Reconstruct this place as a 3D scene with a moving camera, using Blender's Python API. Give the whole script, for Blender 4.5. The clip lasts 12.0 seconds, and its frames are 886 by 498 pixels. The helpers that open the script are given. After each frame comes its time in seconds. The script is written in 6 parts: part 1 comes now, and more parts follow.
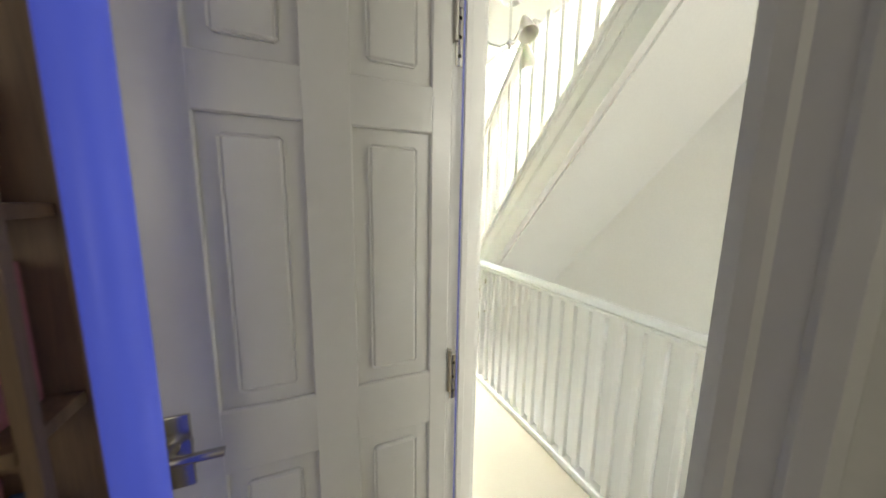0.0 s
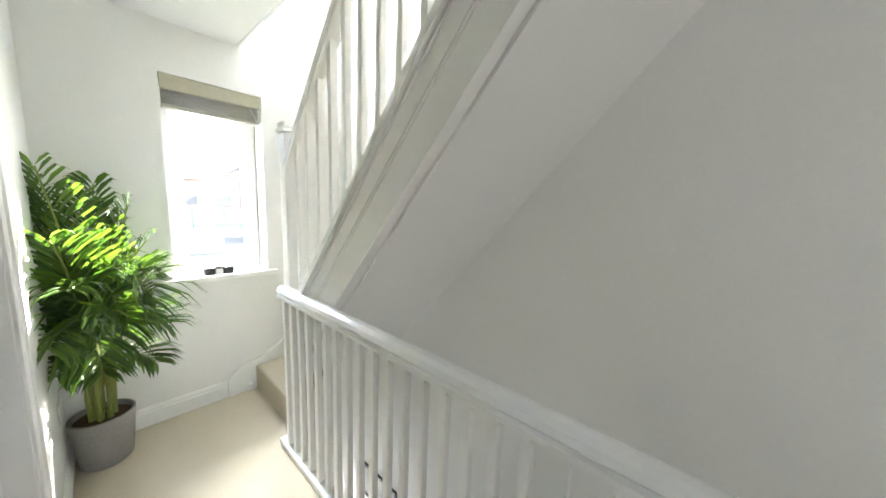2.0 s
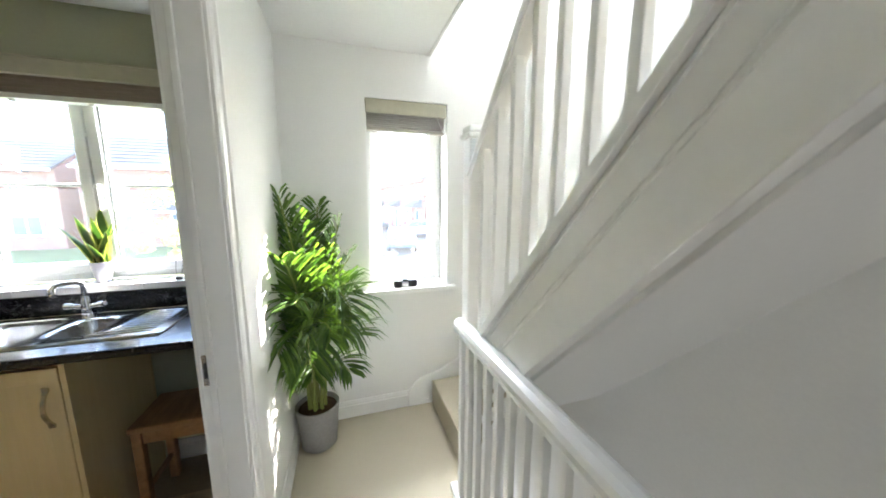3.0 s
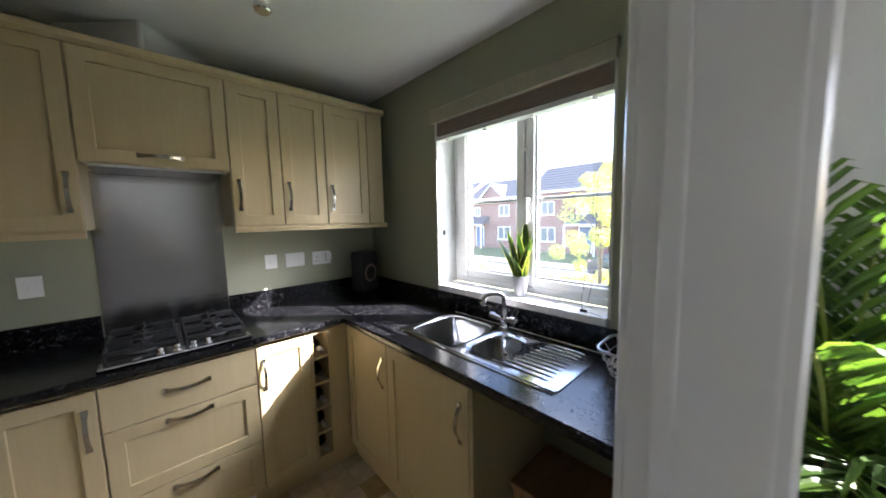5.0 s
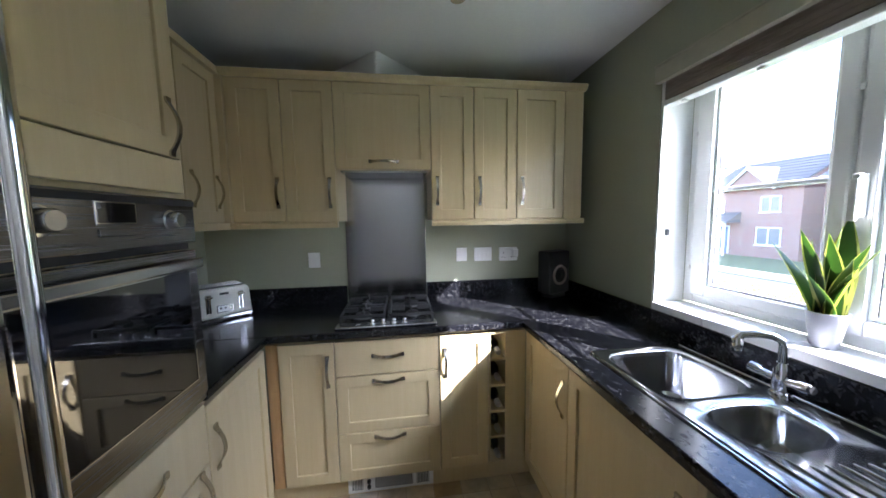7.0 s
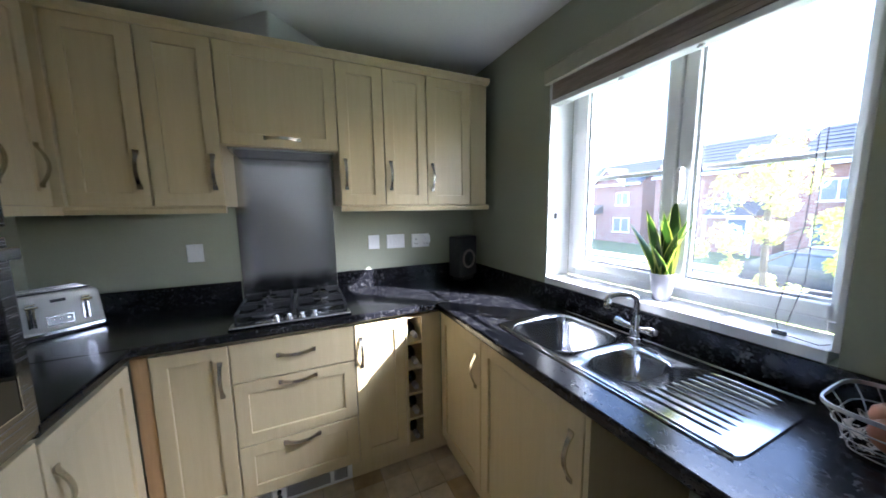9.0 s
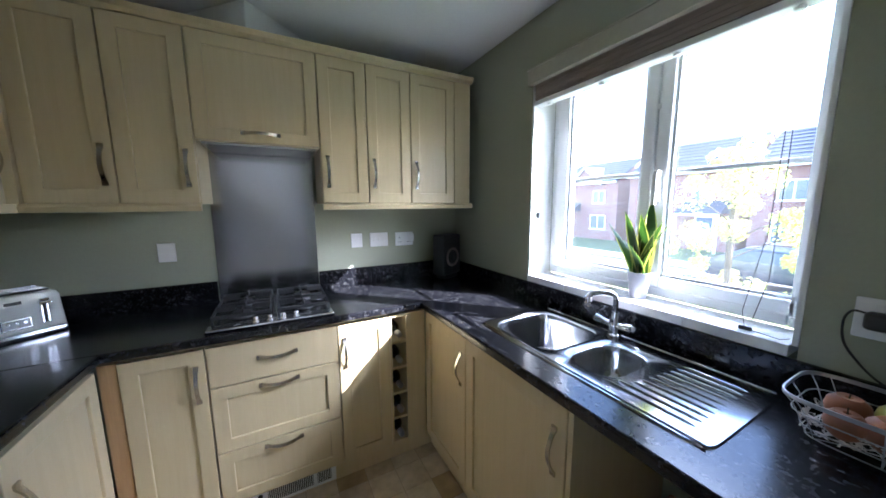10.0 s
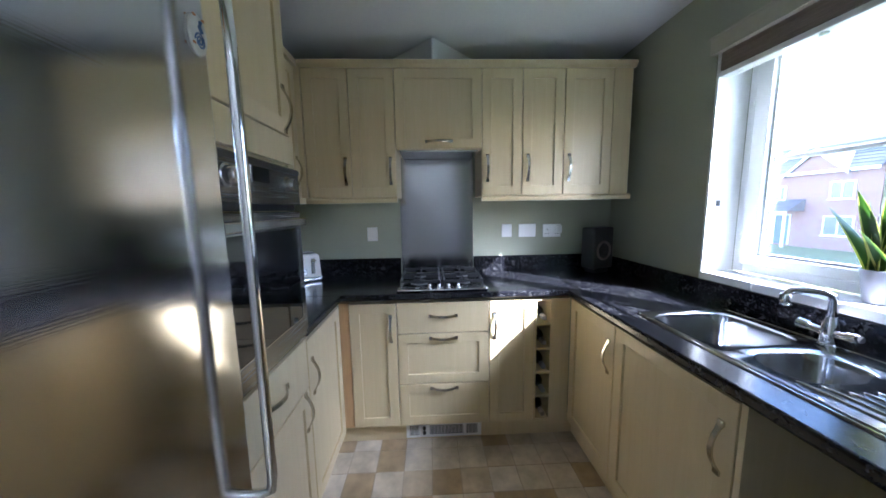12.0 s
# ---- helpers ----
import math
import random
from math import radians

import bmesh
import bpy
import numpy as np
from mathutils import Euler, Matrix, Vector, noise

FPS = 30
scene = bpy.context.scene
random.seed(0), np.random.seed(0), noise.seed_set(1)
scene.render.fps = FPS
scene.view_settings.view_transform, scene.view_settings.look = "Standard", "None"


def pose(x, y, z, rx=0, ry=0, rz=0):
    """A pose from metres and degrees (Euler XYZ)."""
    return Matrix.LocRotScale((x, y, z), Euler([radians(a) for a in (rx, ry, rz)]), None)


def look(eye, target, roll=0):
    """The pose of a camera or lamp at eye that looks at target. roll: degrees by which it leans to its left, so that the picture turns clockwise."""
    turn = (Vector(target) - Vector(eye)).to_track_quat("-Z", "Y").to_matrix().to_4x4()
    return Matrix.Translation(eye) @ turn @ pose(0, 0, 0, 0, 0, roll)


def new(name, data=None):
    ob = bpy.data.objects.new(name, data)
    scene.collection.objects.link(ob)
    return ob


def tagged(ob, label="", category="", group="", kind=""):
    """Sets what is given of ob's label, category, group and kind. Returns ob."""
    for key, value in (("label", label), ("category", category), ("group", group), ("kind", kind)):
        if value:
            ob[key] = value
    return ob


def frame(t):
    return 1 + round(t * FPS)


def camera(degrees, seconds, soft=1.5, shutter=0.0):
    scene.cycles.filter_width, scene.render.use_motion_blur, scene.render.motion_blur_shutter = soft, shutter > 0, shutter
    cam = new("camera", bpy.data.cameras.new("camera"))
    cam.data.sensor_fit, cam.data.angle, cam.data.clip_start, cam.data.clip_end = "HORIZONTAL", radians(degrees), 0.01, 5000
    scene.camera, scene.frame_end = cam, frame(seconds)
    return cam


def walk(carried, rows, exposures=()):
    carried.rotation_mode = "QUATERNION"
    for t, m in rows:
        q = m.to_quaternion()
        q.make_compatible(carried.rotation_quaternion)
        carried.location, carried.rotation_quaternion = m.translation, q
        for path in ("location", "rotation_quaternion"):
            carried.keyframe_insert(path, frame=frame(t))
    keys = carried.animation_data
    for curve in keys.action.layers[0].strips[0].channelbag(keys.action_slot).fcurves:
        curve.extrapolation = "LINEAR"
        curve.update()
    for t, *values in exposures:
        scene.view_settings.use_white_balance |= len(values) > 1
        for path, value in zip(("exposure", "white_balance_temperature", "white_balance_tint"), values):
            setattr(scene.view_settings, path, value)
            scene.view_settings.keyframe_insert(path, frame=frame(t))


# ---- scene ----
cam = camera(110.0, 12.0, soft=1.6, shutter=0.2)
EXPO = [(0.0, 5.0, 6900, 6), (0.8, 4.5, 6900, 7), (1.5, 4.25, 6500, 10), (2.5, 4.05, 6300, 12), (3.7, 3.75, 6200, 14), (5.3, 3.0, 6000, 18), (6.5, 3.2, 5650, 18), (9.5, 3.45, 5350, 18), (12.0, 3.6, 5050, 18)]
PATH = [
    (0, (1.943, -3.148, 1.389), (2.756, -1.345, 1.091), 0.9),
    (0.2, (1.995, -3.080, 1.415), (2.903, -1.339, 1.070), 1.2),
    (0.4, (2.065, -3.015, 1.417), (3.071, -1.325, 1.099), 1.6),
    (0.8, (2.180, -2.908, 1.429), (3.362, -1.327, 1.107), 1.9),
    (1, (2.225, -2.826, 1.425), (3.525, -1.338, 1.115), 2.5),
    (1.2, (2.250, -2.747, 1.424), (3.657, -1.355, 1.137), 2.7),
    (1.5, (2.347, -2.663, 1.404), (3.831, -1.350, 1.133), 2.0),
    (2, (2.521, -2.510, 1.410), (4.001, -1.192, 1.139), 2.0),
    (2.5, (2.637, -2.307, 1.447), (3.692, -0.636, 1.142), 1.4),
    (3.1, (2.67, -2.025, 1.496), (3.182, -0.114, 1.197), -0.2),
    (3.5, (2.648, -1.822, 1.493), (2.652, 0.16, 1.23), -1.2),
    (3.7, (2.627, -1.737, 1.511), (2.256, 0.213, 1.267), -1.3),
    (5.3, (2.26, -1.32, 1.475), (0.627, -0.181, 1.287), -1.7),
    (5.5, (2.226, -1.304, 1.484), (0.469, -0.366, 1.306), -2.0),
    (6, (2.172, -1.23, 1.475), (0.236, -0.759, 1.302), -1.5),
    (6.5, (2.156, -1.214, 1.477), (0.189, -0.907, 1.277), -1.2),
    (8.3, (2.157, -1.241, 1.411), (0.179, -1.002, 1.236), -0.6),
    (8.5, (2.161, -1.235, 1.452), (0.2, -0.899, 1.24), -1.0),
    (9, (2.148, -1.24, 1.428), (0.342, -0.419, 1.177), -0.8),
    (9.5, (2.138, -1.262, 1.446), (0.387, -0.332, 1.179), -0.4),
    (10, (2.14, -1.254, 1.442), (0.389, -0.328, 1.167), -0.4),
    (10.5, (2.173, -1.24, 1.414), (0.279, -0.655, 1.15), -1.3),
    (11, (2.204, -1.282, 1.387), (0.222, -1.134, 1.166), -1.2),
    (11.5, (2.258, -1.33, 1.388), (0.272, -1.246, 1.161), -0.7),
    (12, (2.31, -1.363, 1.378), (0.328, -1.284, 1.125), -1.0),
]
walk(cam, [(t, look(eye, target, roll)) for t, eye, target, roll in PATH], exposures=EXPO)

# ---- light ----
SUN = Vector((0.995, 1.0, 0.955)).normalized()
world = bpy.data.worlds.new("sky")
scene.world = world
world.use_nodes = True
wn = world.node_tree.nodes
sky = wn.new("ShaderNodeTexSky")
sky.sky_type = "NISHITA"
sky.sun_disc = False
sky.sun_elevation = math.asin(SUN.z)
sky.sun_rotation = math.atan2(SUN.x, SUN.y)
wn["Background"].inputs["Strength"].default_value = 0.15
world.node_tree.links.new(sky.outputs[0], wn["Background"].inputs["Color"])
sun = new("sun", bpy.data.lights.new("sun", "SUN"))
sun.data.energy, sun.data.angle, sun.data.color = 5.0, radians(0.5), (1.0, 0.95, 0.86)
sun.matrix_world = look(SUN * 30, (0, 0, 0))


def area_lamp(name, eye, target, w, h, watts, color=(0.93, 0.97, 1.0)):
    """Area lamp: added sky light that enters by a window, or added fill without one."""
    lamp = new(name, bpy.data.lights.new(name, "AREA"))
    lamp.data.shape, lamp.data.size, lamp.data.size_y = "RECTANGLE", w, h
    lamp.data.energy, lamp.data.color = watts, color
    lamp.matrix_world = look(eye, target)
    return lamp


area_lamp("upstairs_window_light", (3.7, 0.25, 4.0), (3.5, -2.0, 2.6), 0.9, 1.1, 26)
area_lamp("kitchen_window_light", (1.55, 2.3, 3.9), (1.25, -1.0, 0.7), 3.0, 1.1, 17)
area_lamp("landing_window_light", (3.1, 2.2, 3.6), (3.0, -1.6, 0.2), 1.6, 1.0, 66)
# Added fill for the door leaf; the study walls hold no window.
area_lamp("study_fill_light", (0.9, -4.95, 1.6), (1.4, -2.6, 1.2), 1.1, 1.1, 0.26, (1.0, 0.93, 0.82))
# Fill added before the plain end wall to brighten string and stair wall.
area_lamp("landing_end_fill", (2.85, -4.98, 1.6), (3.7, -1.8, 0.6), 1.0, 1.2, 1.4, (1.0, 0.97, 0.92))
# Unseen lamp added for the light rising from below; no opening stands there.
area_lamp("hall_below_fill", (3.56, -0.05, -1.45), (3.56, -2.2, -0.35), 0.7, 1.3, 1.2)

# ---- materials ----


def material(name, color, rough=0.5, metal=0.0, grain=0.0, scale=40.0, bump=0.0, stretch=(1, 1, 1), stain=0.0, coat=0.0, trans=0.0, spec=0.5):
    """Principled surface with a fine grain, a broad stain and a fine relief."""
    m = bpy.data.materials.new(name)
    m.use_nodes = True
    n, l = m.node_tree.nodes, m.node_tree.links
    p = n["Principled BSDF"]
    p.inputs["Base Color"].default_value = (*color, 1)
    p.inputs["Roughness"].default_value = rough
    p.inputs["Metallic"].default_value = metal
    p.inputs["Coat Weight"].default_value = coat
    p.inputs["Specular IOR Level"].default_value = spec
    if trans:
        p.inputs["Subsurface Weight"].default_value = trans
        p.inputs["Subsurface Radius"].default_value = (0.02, 0.03, 0.01)
    if grain or bump or stain:
        co = n.new("ShaderNodeTexCoord")
        mp = n.new("ShaderNodeMapping")
        mp.inputs["Scale"].default_value = stretch
        l.new(co.outputs["Object"], mp.inputs["Vector"])
        fine = n.new("ShaderNodeTexNoise")
        fine.inputs["Scale"].default_value = scale
        fine.inputs["Detail"].default_value = 5
        l.new(mp.outputs[0], fine.inputs["Vector"])
        broad = n.new("ShaderNodeTexNoise")
        broad.inputs["Scale"].default_value = 1.7
        broad.inputs["Detail"].default_value = 3
        l.new(co.outputs["Object"], broad.inputs["Vector"])
        value = None
        for tex, amount in ((fine, grain), (broad, stain)):
            r = n.new("ShaderNodeMapRange")
            r.inputs["From Min"].default_value, r.inputs["From Max"].default_value = 0.3, 0.7
            r.inputs["To Min"].default_value, r.inputs["To Max"].default_value = 1 - amount, 1 + amount * 0.6
            l.new(tex.outputs["Fac"], r.inputs["Value"])
            if value is None:
                value = r.outputs[0]
            else:
                mul = n.new("ShaderNodeMath")
                mul.operation = "MULTIPLY"
                l.new(value, mul.inputs[0])
                l.new(r.outputs[0], mul.inputs[1])
                value = mul.outputs[0]
        mix = n.new("ShaderNodeVectorMath")
        mix.operation = "SCALE"
        mix.inputs[0].default_value = color
        l.new(value, mix.inputs["Scale"])
        l.new(mix.outputs[0], p.inputs["Base Color"])
        if bump:
            b = n.new("ShaderNodeBump")
            b.inputs["Strength"].default_value = bump
            b.inputs["Distance"].default_value = 0.004
            l.new(fine.outputs["Fac"], b.inputs["Height"])
            l.new(b.outputs[0], p.inputs["Normal"])
    return m


def wood(name, dark, light, rough=0.42, stretch=(14, 14, 0.9), spread=0.5):
    m = bpy.data.materials.new(name)
    m.use_nodes = True
    n, l = m.node_tree.nodes, m.node_tree.links
    p = n["Principled BSDF"]
    co, mp = n.new("ShaderNodeTexCoord"), n.new("ShaderNodeMapping")
    info = n.new("ShaderNodeObjectInfo")
    shift = n.new("ShaderNodeVectorMath")
    shift.operation = "ADD"
    mp.inputs["Scale"].default_value = stretch
    l.new(co.outputs["Object"], shift.inputs[0])
    l.new(info.outputs["Random"], shift.inputs[1])
    l.new(shift.outputs[0], mp.inputs["Vector"])
    a, b = n.new("ShaderNodeTexNoise"), n.new("ShaderNodeTexNoise")
    a.inputs["Scale"].default_value, a.inputs["Detail"].default_value = 3.0, 8
    a.inputs["Distortion"].default_value = 0.6
    b.inputs["Scale"].default_value, b.inputs["Detail"].default_value = 22.0, 4
    l.new(mp.outputs[0], a.inputs["Vector"])
    l.new(mp.outputs[0], b.inputs["Vector"])
    add = n.new("ShaderNodeMath")
    add.operation = "MULTIPLY_ADD"
    add.inputs[1].default_value = 0.35
    l.new(b.outputs["Fac"], add.inputs[0])
    l.new(a.outputs["Fac"], add.inputs[2])
    ramp = n.new("ShaderNodeValToRGB")
    ramp.color_ramp.elements[0].position, ramp.color_ramp.elements[1].position = 0.67 - spread / 2, 0.67 + spread / 2
    ramp.color_ramp.elements[0].color, ramp.color_ramp.elements[1].color = (*dark, 1), (*light, 1)
    l.new(add.outputs[0], ramp.inputs[0])
    l.new(ramp.outputs[0], p.inputs["Base Color"])
    p.inputs["Roughness"].default_value = rough
    bp = n.new("ShaderNodeBump")
    bp.inputs["Strength"].default_value, bp.inputs["Distance"].default_value = 0.08, 0.002
    l.new(b.outputs["Fac"], bp.inputs["Height"])
    l.new(bp.outputs[0], p.inputs["Normal"])
    return m


def worktop_material():
    """Black laminate with pale mineral flecks."""
    m = material("black_speckled_laminate", (0.012, 0.012, 0.014), 0.2, spec=0.42)
    n, l = m.node_tree.nodes, m.node_tree.links
    p = n["Principled BSDF"]
    co = n.new("ShaderNodeTexCoord")
    v, t = n.new("ShaderNodeTexVoronoi"), n.new("ShaderNodeTexNoise")
    v.inputs["Scale"].default_value, t.inputs["Scale"].default_value = 140, 45
    t.inputs["Detail"].default_value = 6
    l.new(co.outputs["Object"], v.inputs["Vector"])
    l.new(co.outputs["Object"], t.inputs["Vector"])
    ramp = n.new("ShaderNodeValToRGB")
    ramp.color_ramp.elements[0].position, ramp.color_ramp.elements[1].position = 0.64, 0.90
    ramp.color_ramp.elements[0].color, ramp.color_ramp.elements[1].color = (0.006, 0.006, 0.008, 1), (0.075, 0.074, 0.072, 1)
    mul = n.new("ShaderNodeMath")
    mul.operation = "MULTIPLY_ADD"
    mul.inputs[1].default_value, mul.inputs[2].default_value = 0.3, 0.06
    sep = n.new("ShaderNodeSeparateColor")
    l.new(v.outputs["Color"], sep.inputs[0])
    add = n.new("ShaderNodeMath")
    add.operation = "ADD"
    l.new(sep.outputs[0], mul.inputs[0])
    l.new(mul.outputs[0], add.inputs[0])
    sc = n.new("ShaderNodeMath")
    sc.operation = "MULTIPLY"
    sc.inputs[1].default_value = 0.75
    l.new(t.outputs["Fac"], sc.inputs[0])
    l.new(sc.outputs[0], add.inputs[1])
    l.new(add.outputs[0], ramp.inputs[0])
    l.new(ramp.outputs[0], p.inputs["Base Color"])
    return m


def brushed(name, color, rough, stretch, amount=0.12, relief=0.06):
    """Brushed metal: fine streaks in the gloss and relief."""
    m = material(name, color, rough, 1.0)
    n, l = m.node_tree.nodes, m.node_tree.links
    p = n["Principled BSDF"]
    co, mp, t = n.new("ShaderNodeTexCoord"), n.new("ShaderNodeMapping"), n.new("ShaderNodeTexNoise")
    mp.inputs["Scale"].default_value = stretch
    t.inputs["Scale"].default_value, t.inputs["Detail"].default_value = 6, 6
    l.new(co.outputs["Object"], mp.inputs["Vector"])
    l.new(mp.outputs[0], t.inputs["Vector"])
    r = n.new("ShaderNodeMapRange")
    r.inputs["To Min"].default_value, r.inputs["To Max"].default_value = rough - amount, rough + amount
    l.new(t.outputs["Fac"], r.inputs["Value"])
    l.new(r.outputs[0], p.inputs["Roughness"])
    b = n.new("ShaderNodeBump")
    b.inputs["Strength"].default_value, b.inputs["Distance"].default_value = relief, 0.001
    l.new(t.outputs["Fac"], b.inputs["Height"])
    l.new(b.outputs[0], p.inputs["Normal"])
    return m


def glass_material(name, gloss=0.06, tint=(1, 1, 1)):
    m = bpy.data.materials.new(name)
    m.use_nodes = True
    n, l = m.node_tree.nodes, m.node_tree.links
    n.remove(n["Principled BSDF"])
    a, g, mix = n.new("ShaderNodeBsdfTransparent"), n.new("ShaderNodeBsdfGlossy"), n.new("ShaderNodeMixShader")
    a.inputs["Color"].default_value = (*tint, 1)
    g.inputs["Roughness"].default_value = 0.02
    mix.inputs[0].default_value = gloss
    # Thin translucent veil in the pane imitates lens glare.
    glare_veil, mix2 = n.new("ShaderNodeBsdfTranslucent"), n.new("ShaderNodeMixShader")
    co, t, r = n.new("ShaderNodeTexCoord"), n.new("ShaderNodeTexNoise"), n.new("ShaderNodeMapRange")
    t.inputs["Scale"].default_value, t.inputs["Detail"].default_value = 2.5, 5
    r.inputs["To Min"].default_value, r.inputs["To Max"].default_value = 0.003, 0.018
    l.new(co.outputs["Object"], t.inputs["Vector"])
    l.new(t.outputs["Fac"], r.inputs["Value"])
    l.new(r.outputs[0], mix2.inputs[0])
    l.new(a.outputs[0], mix.inputs[1])
    l.new(g.outputs[0], mix.inputs[2])
    l.new(mix.outputs[0], mix2.inputs[1])
    l.new(glare_veil.outputs[0], mix2.inputs[2])
    l.new(mix2.outputs[0], n["Material Output"].inputs[0])
    return m


def tile_material():
    """Printed vinyl squares: each takes its own beige or brown, with a stony cloud."""
    m = material("mottled_vinyl", (0.4, 0.32, 0.22), 0.38, bump=0.12, scale=60)
    n, l = m.node_tree.nodes, m.node_tree.links
    p = n["Principled BSDF"]
    info, ramp = n.new("ShaderNodeObjectInfo"), n.new("ShaderNodeValToRGB")
    e = ramp.color_ramp.elements
    e[0].position, e[0].color = 0.0, (0.55, 0.46, 0.33, 1)
    e[1].position, e[1].color = 1.0, (0.62, 0.53, 0.40, 1)
    for pos, c in ((0.35, (0.50, 0.40, 0.27, 1)), (0.55, (0.40, 0.29, 0.16, 1)), (0.72, (0.58, 0.50, 0.38, 1))):
        e.new(pos).color = c
    ramp.color_ramp.interpolation = "CONSTANT"
    l.new(info.outputs["Random"], ramp.inputs[0])
    geo, t = n.new("ShaderNodeNewGeometry"), n.new("ShaderNodeTexNoise")
    t.inputs["Scale"].default_value, t.inputs["Detail"].default_value = 11, 6
    l.new(geo.outputs["Position"], t.inputs["Vector"])
    r = n.new("ShaderNodeMapRange")
    r.inputs["From Min"].default_value, r.inputs["From Max"].default_value = 0.3, 0.7
    r.inputs["To Min"].default_value, r.inputs["To Max"].default_value = 0.72, 1.15
    l.new(t.outputs["Fac"], r.inputs["Value"])
    s = n.new("ShaderNodeVectorMath")
    s.operation = "SCALE"
    l.new(ramp.outputs[0], s.inputs[0])
    l.new(r.outputs[0], s.inputs["Scale"])
    l.new(s.outputs[0], p.inputs["Base Color"])
    return m


def brick_material(name, a, b):
    m = material(name, a, 0.85)
    n, l = m.node_tree.nodes, m.node_tree.links
    p = n["Principled BSDF"]
    co, mp, t = n.new("ShaderNodeTexCoord"), n.new("ShaderNodeMapping"), n.new("ShaderNodeTexBrick")
    mp.inputs["Rotation"].default_value = (radians(90), 0, 0)
    t.inputs["Color1"].default_value, t.inputs["Color2"].default_value = (*a, 1), (*b, 1)
    t.inputs["Mortar"].default_value = (0.42, 0.38, 0.33, 1)
    t.inputs["Scale"].default_value = 1.0
    t.inputs["Brick Width"].default_value, t.inputs["Row Height"].default_value, t.inputs["Mortar Size"].default_value = 0.225, 0.075, 0.008
    l.new(co.outputs["Object"], mp.inputs["Vector"])
    l.new(mp.outputs[0], t.inputs["Vector"])
    l.new(t.outputs["Color"], p.inputs["Base Color"])
    return m


def leaf_material(name, a, b, glow=0.25):
    """Thin leaf: colour by island, light passes through in part."""
    m = bpy.data.materials.new(name)
    m.use_nodes = True
    n, l = m.node_tree.nodes, m.node_tree.links
    p = n["Principled BSDF"]
    geo, ramp = n.new("ShaderNodeNewGeometry"), n.new("ShaderNodeValToRGB")
    ramp.color_ramp.elements[0].color, ramp.color_ramp.elements[1].color = (*a, 1), (*b, 1)
    l.new(geo.outputs["Random Per Island"], ramp.inputs[0])
    l.new(ramp.outputs[0], p.inputs["Base Color"])
    p.inputs["Roughness"].default_value = 0.4
    tr, mix = n.new("ShaderNodeBsdfTranslucent"), n.new("ShaderNodeMixShader")
    s = n.new("ShaderNodeVectorMath")
    s.operation = "MULTIPLY"
    s.inputs[1].default_value = (1.5, 1.6, 0.6)
    l.new(ramp.outputs[0], s.inputs[0])
    l.new(s.outputs[0], tr.inputs["Color"])
    mix.inputs[0].default_value = glow
    l.new(p.outputs[0], mix.inputs[1])
    l.new(tr.outputs[0], mix.inputs[2])
    l.new(mix.outputs[0], n["Material Output"].inputs[0])
    return m


PAINT_WHITE = material("white_wall_paint", (0.80, 0.80, 0.78), 0.75, grain=0.02, scale=90, bump=0.06, stain=0.015)
PAINT_SAGE = material("sage_green_wall_paint", (0.36, 0.37, 0.27), 0.7, grain=0.03, scale=90, bump=0.06, stain=0.03)
CEILING = material("white_ceiling_paint", (0.80, 0.80, 0.79), 0.85, grain=0.02, scale=70, bump=0.05)
GLOSS = material("white_gloss_paint", (0.82, 0.82, 0.80), 0.28, grain=0.015, scale=30, bump=0.02, stain=0.02)
CARPET = material("beige_carpet", (0.56, 0.50, 0.38), 0.95, grain=0.22, scale=260, bump=0.8, stain=0.08)
MAPLE = wood("maple_veneer", (0.565, 0.455, 0.255), (0.62, 0.51, 0.305), 0.34, spread=0.6)
BEECH = wood("warm_beech_edge", (0.56, 0.33, 0.14), (0.68, 0.43, 0.20), 0.4)
OAK = wood("brown_stool_wood", (0.20, 0.10, 0.04), (0.36, 0.20, 0.09), 0.45, (10, 0.9, 10))
SHELF = wood("dark_shelf_wood", (0.16, 0.10, 0.06), (0.28, 0.19, 0.11), 0.5)
WORKTOP = worktop_material()
OVEN_STEEL = brushed("dark_oven_steel", (0.25, 0.25, 0.255), 0.26, (0.6, 0.6, 60), 0.07)
STEEL_H = brushed("brushed_steel_across", (0.55, 0.55, 0.56), 0.24, (0.6, 0.6, 60), 0.07)
FRIDGE = brushed("satin_fridge_steel", (0.72, 0.72, 0.74), 0.12, (0.6, 0.6, 60), 0.04)
SINK = material("satin_sink_steel", (0.50, 0.51, 0.53), 0.15, 1.0, grain=0.05, scale=60, stretch=(1, 12, 12))
CHROME = material("chrome", (0.75, 0.75, 0.76), 0.08, 1.0)
NICKEL = material("satin_nickel", (0.52, 0.50, 0.46), 0.26, 1.0)
SPLASH = brushed("brushed_splashback_steel", (0.42, 0.42, 0.44), 0.17, (30, 0.2, 30), 0.06, 0.22)
BLACK_GLASS = material("black_oven_glass", (0.006, 0.006, 0.007), 0.04, coat=0.5)
BLACK = material("black_plastic", (0.015, 0.015, 0.016), 0.4, grain=0.1, scale=80)
BURNER = material("dull_burner_alloy", (0.10, 0.10, 0.10), 0.45, 0.8, grain=0.1, scale=60)
HOB_PLATE = material("dark_hob_enamel", (0.012, 0.012, 0.013), 0.22, grain=0.2, scale=50)
IRON = material("cast_iron", (0.02, 0.02, 0.02), 0.6, grain=0.2, scale=120, bump=0.3)
WHITE_PLASTIC = material("white_plastic", (0.80, 0.80, 0.79), 0.3)
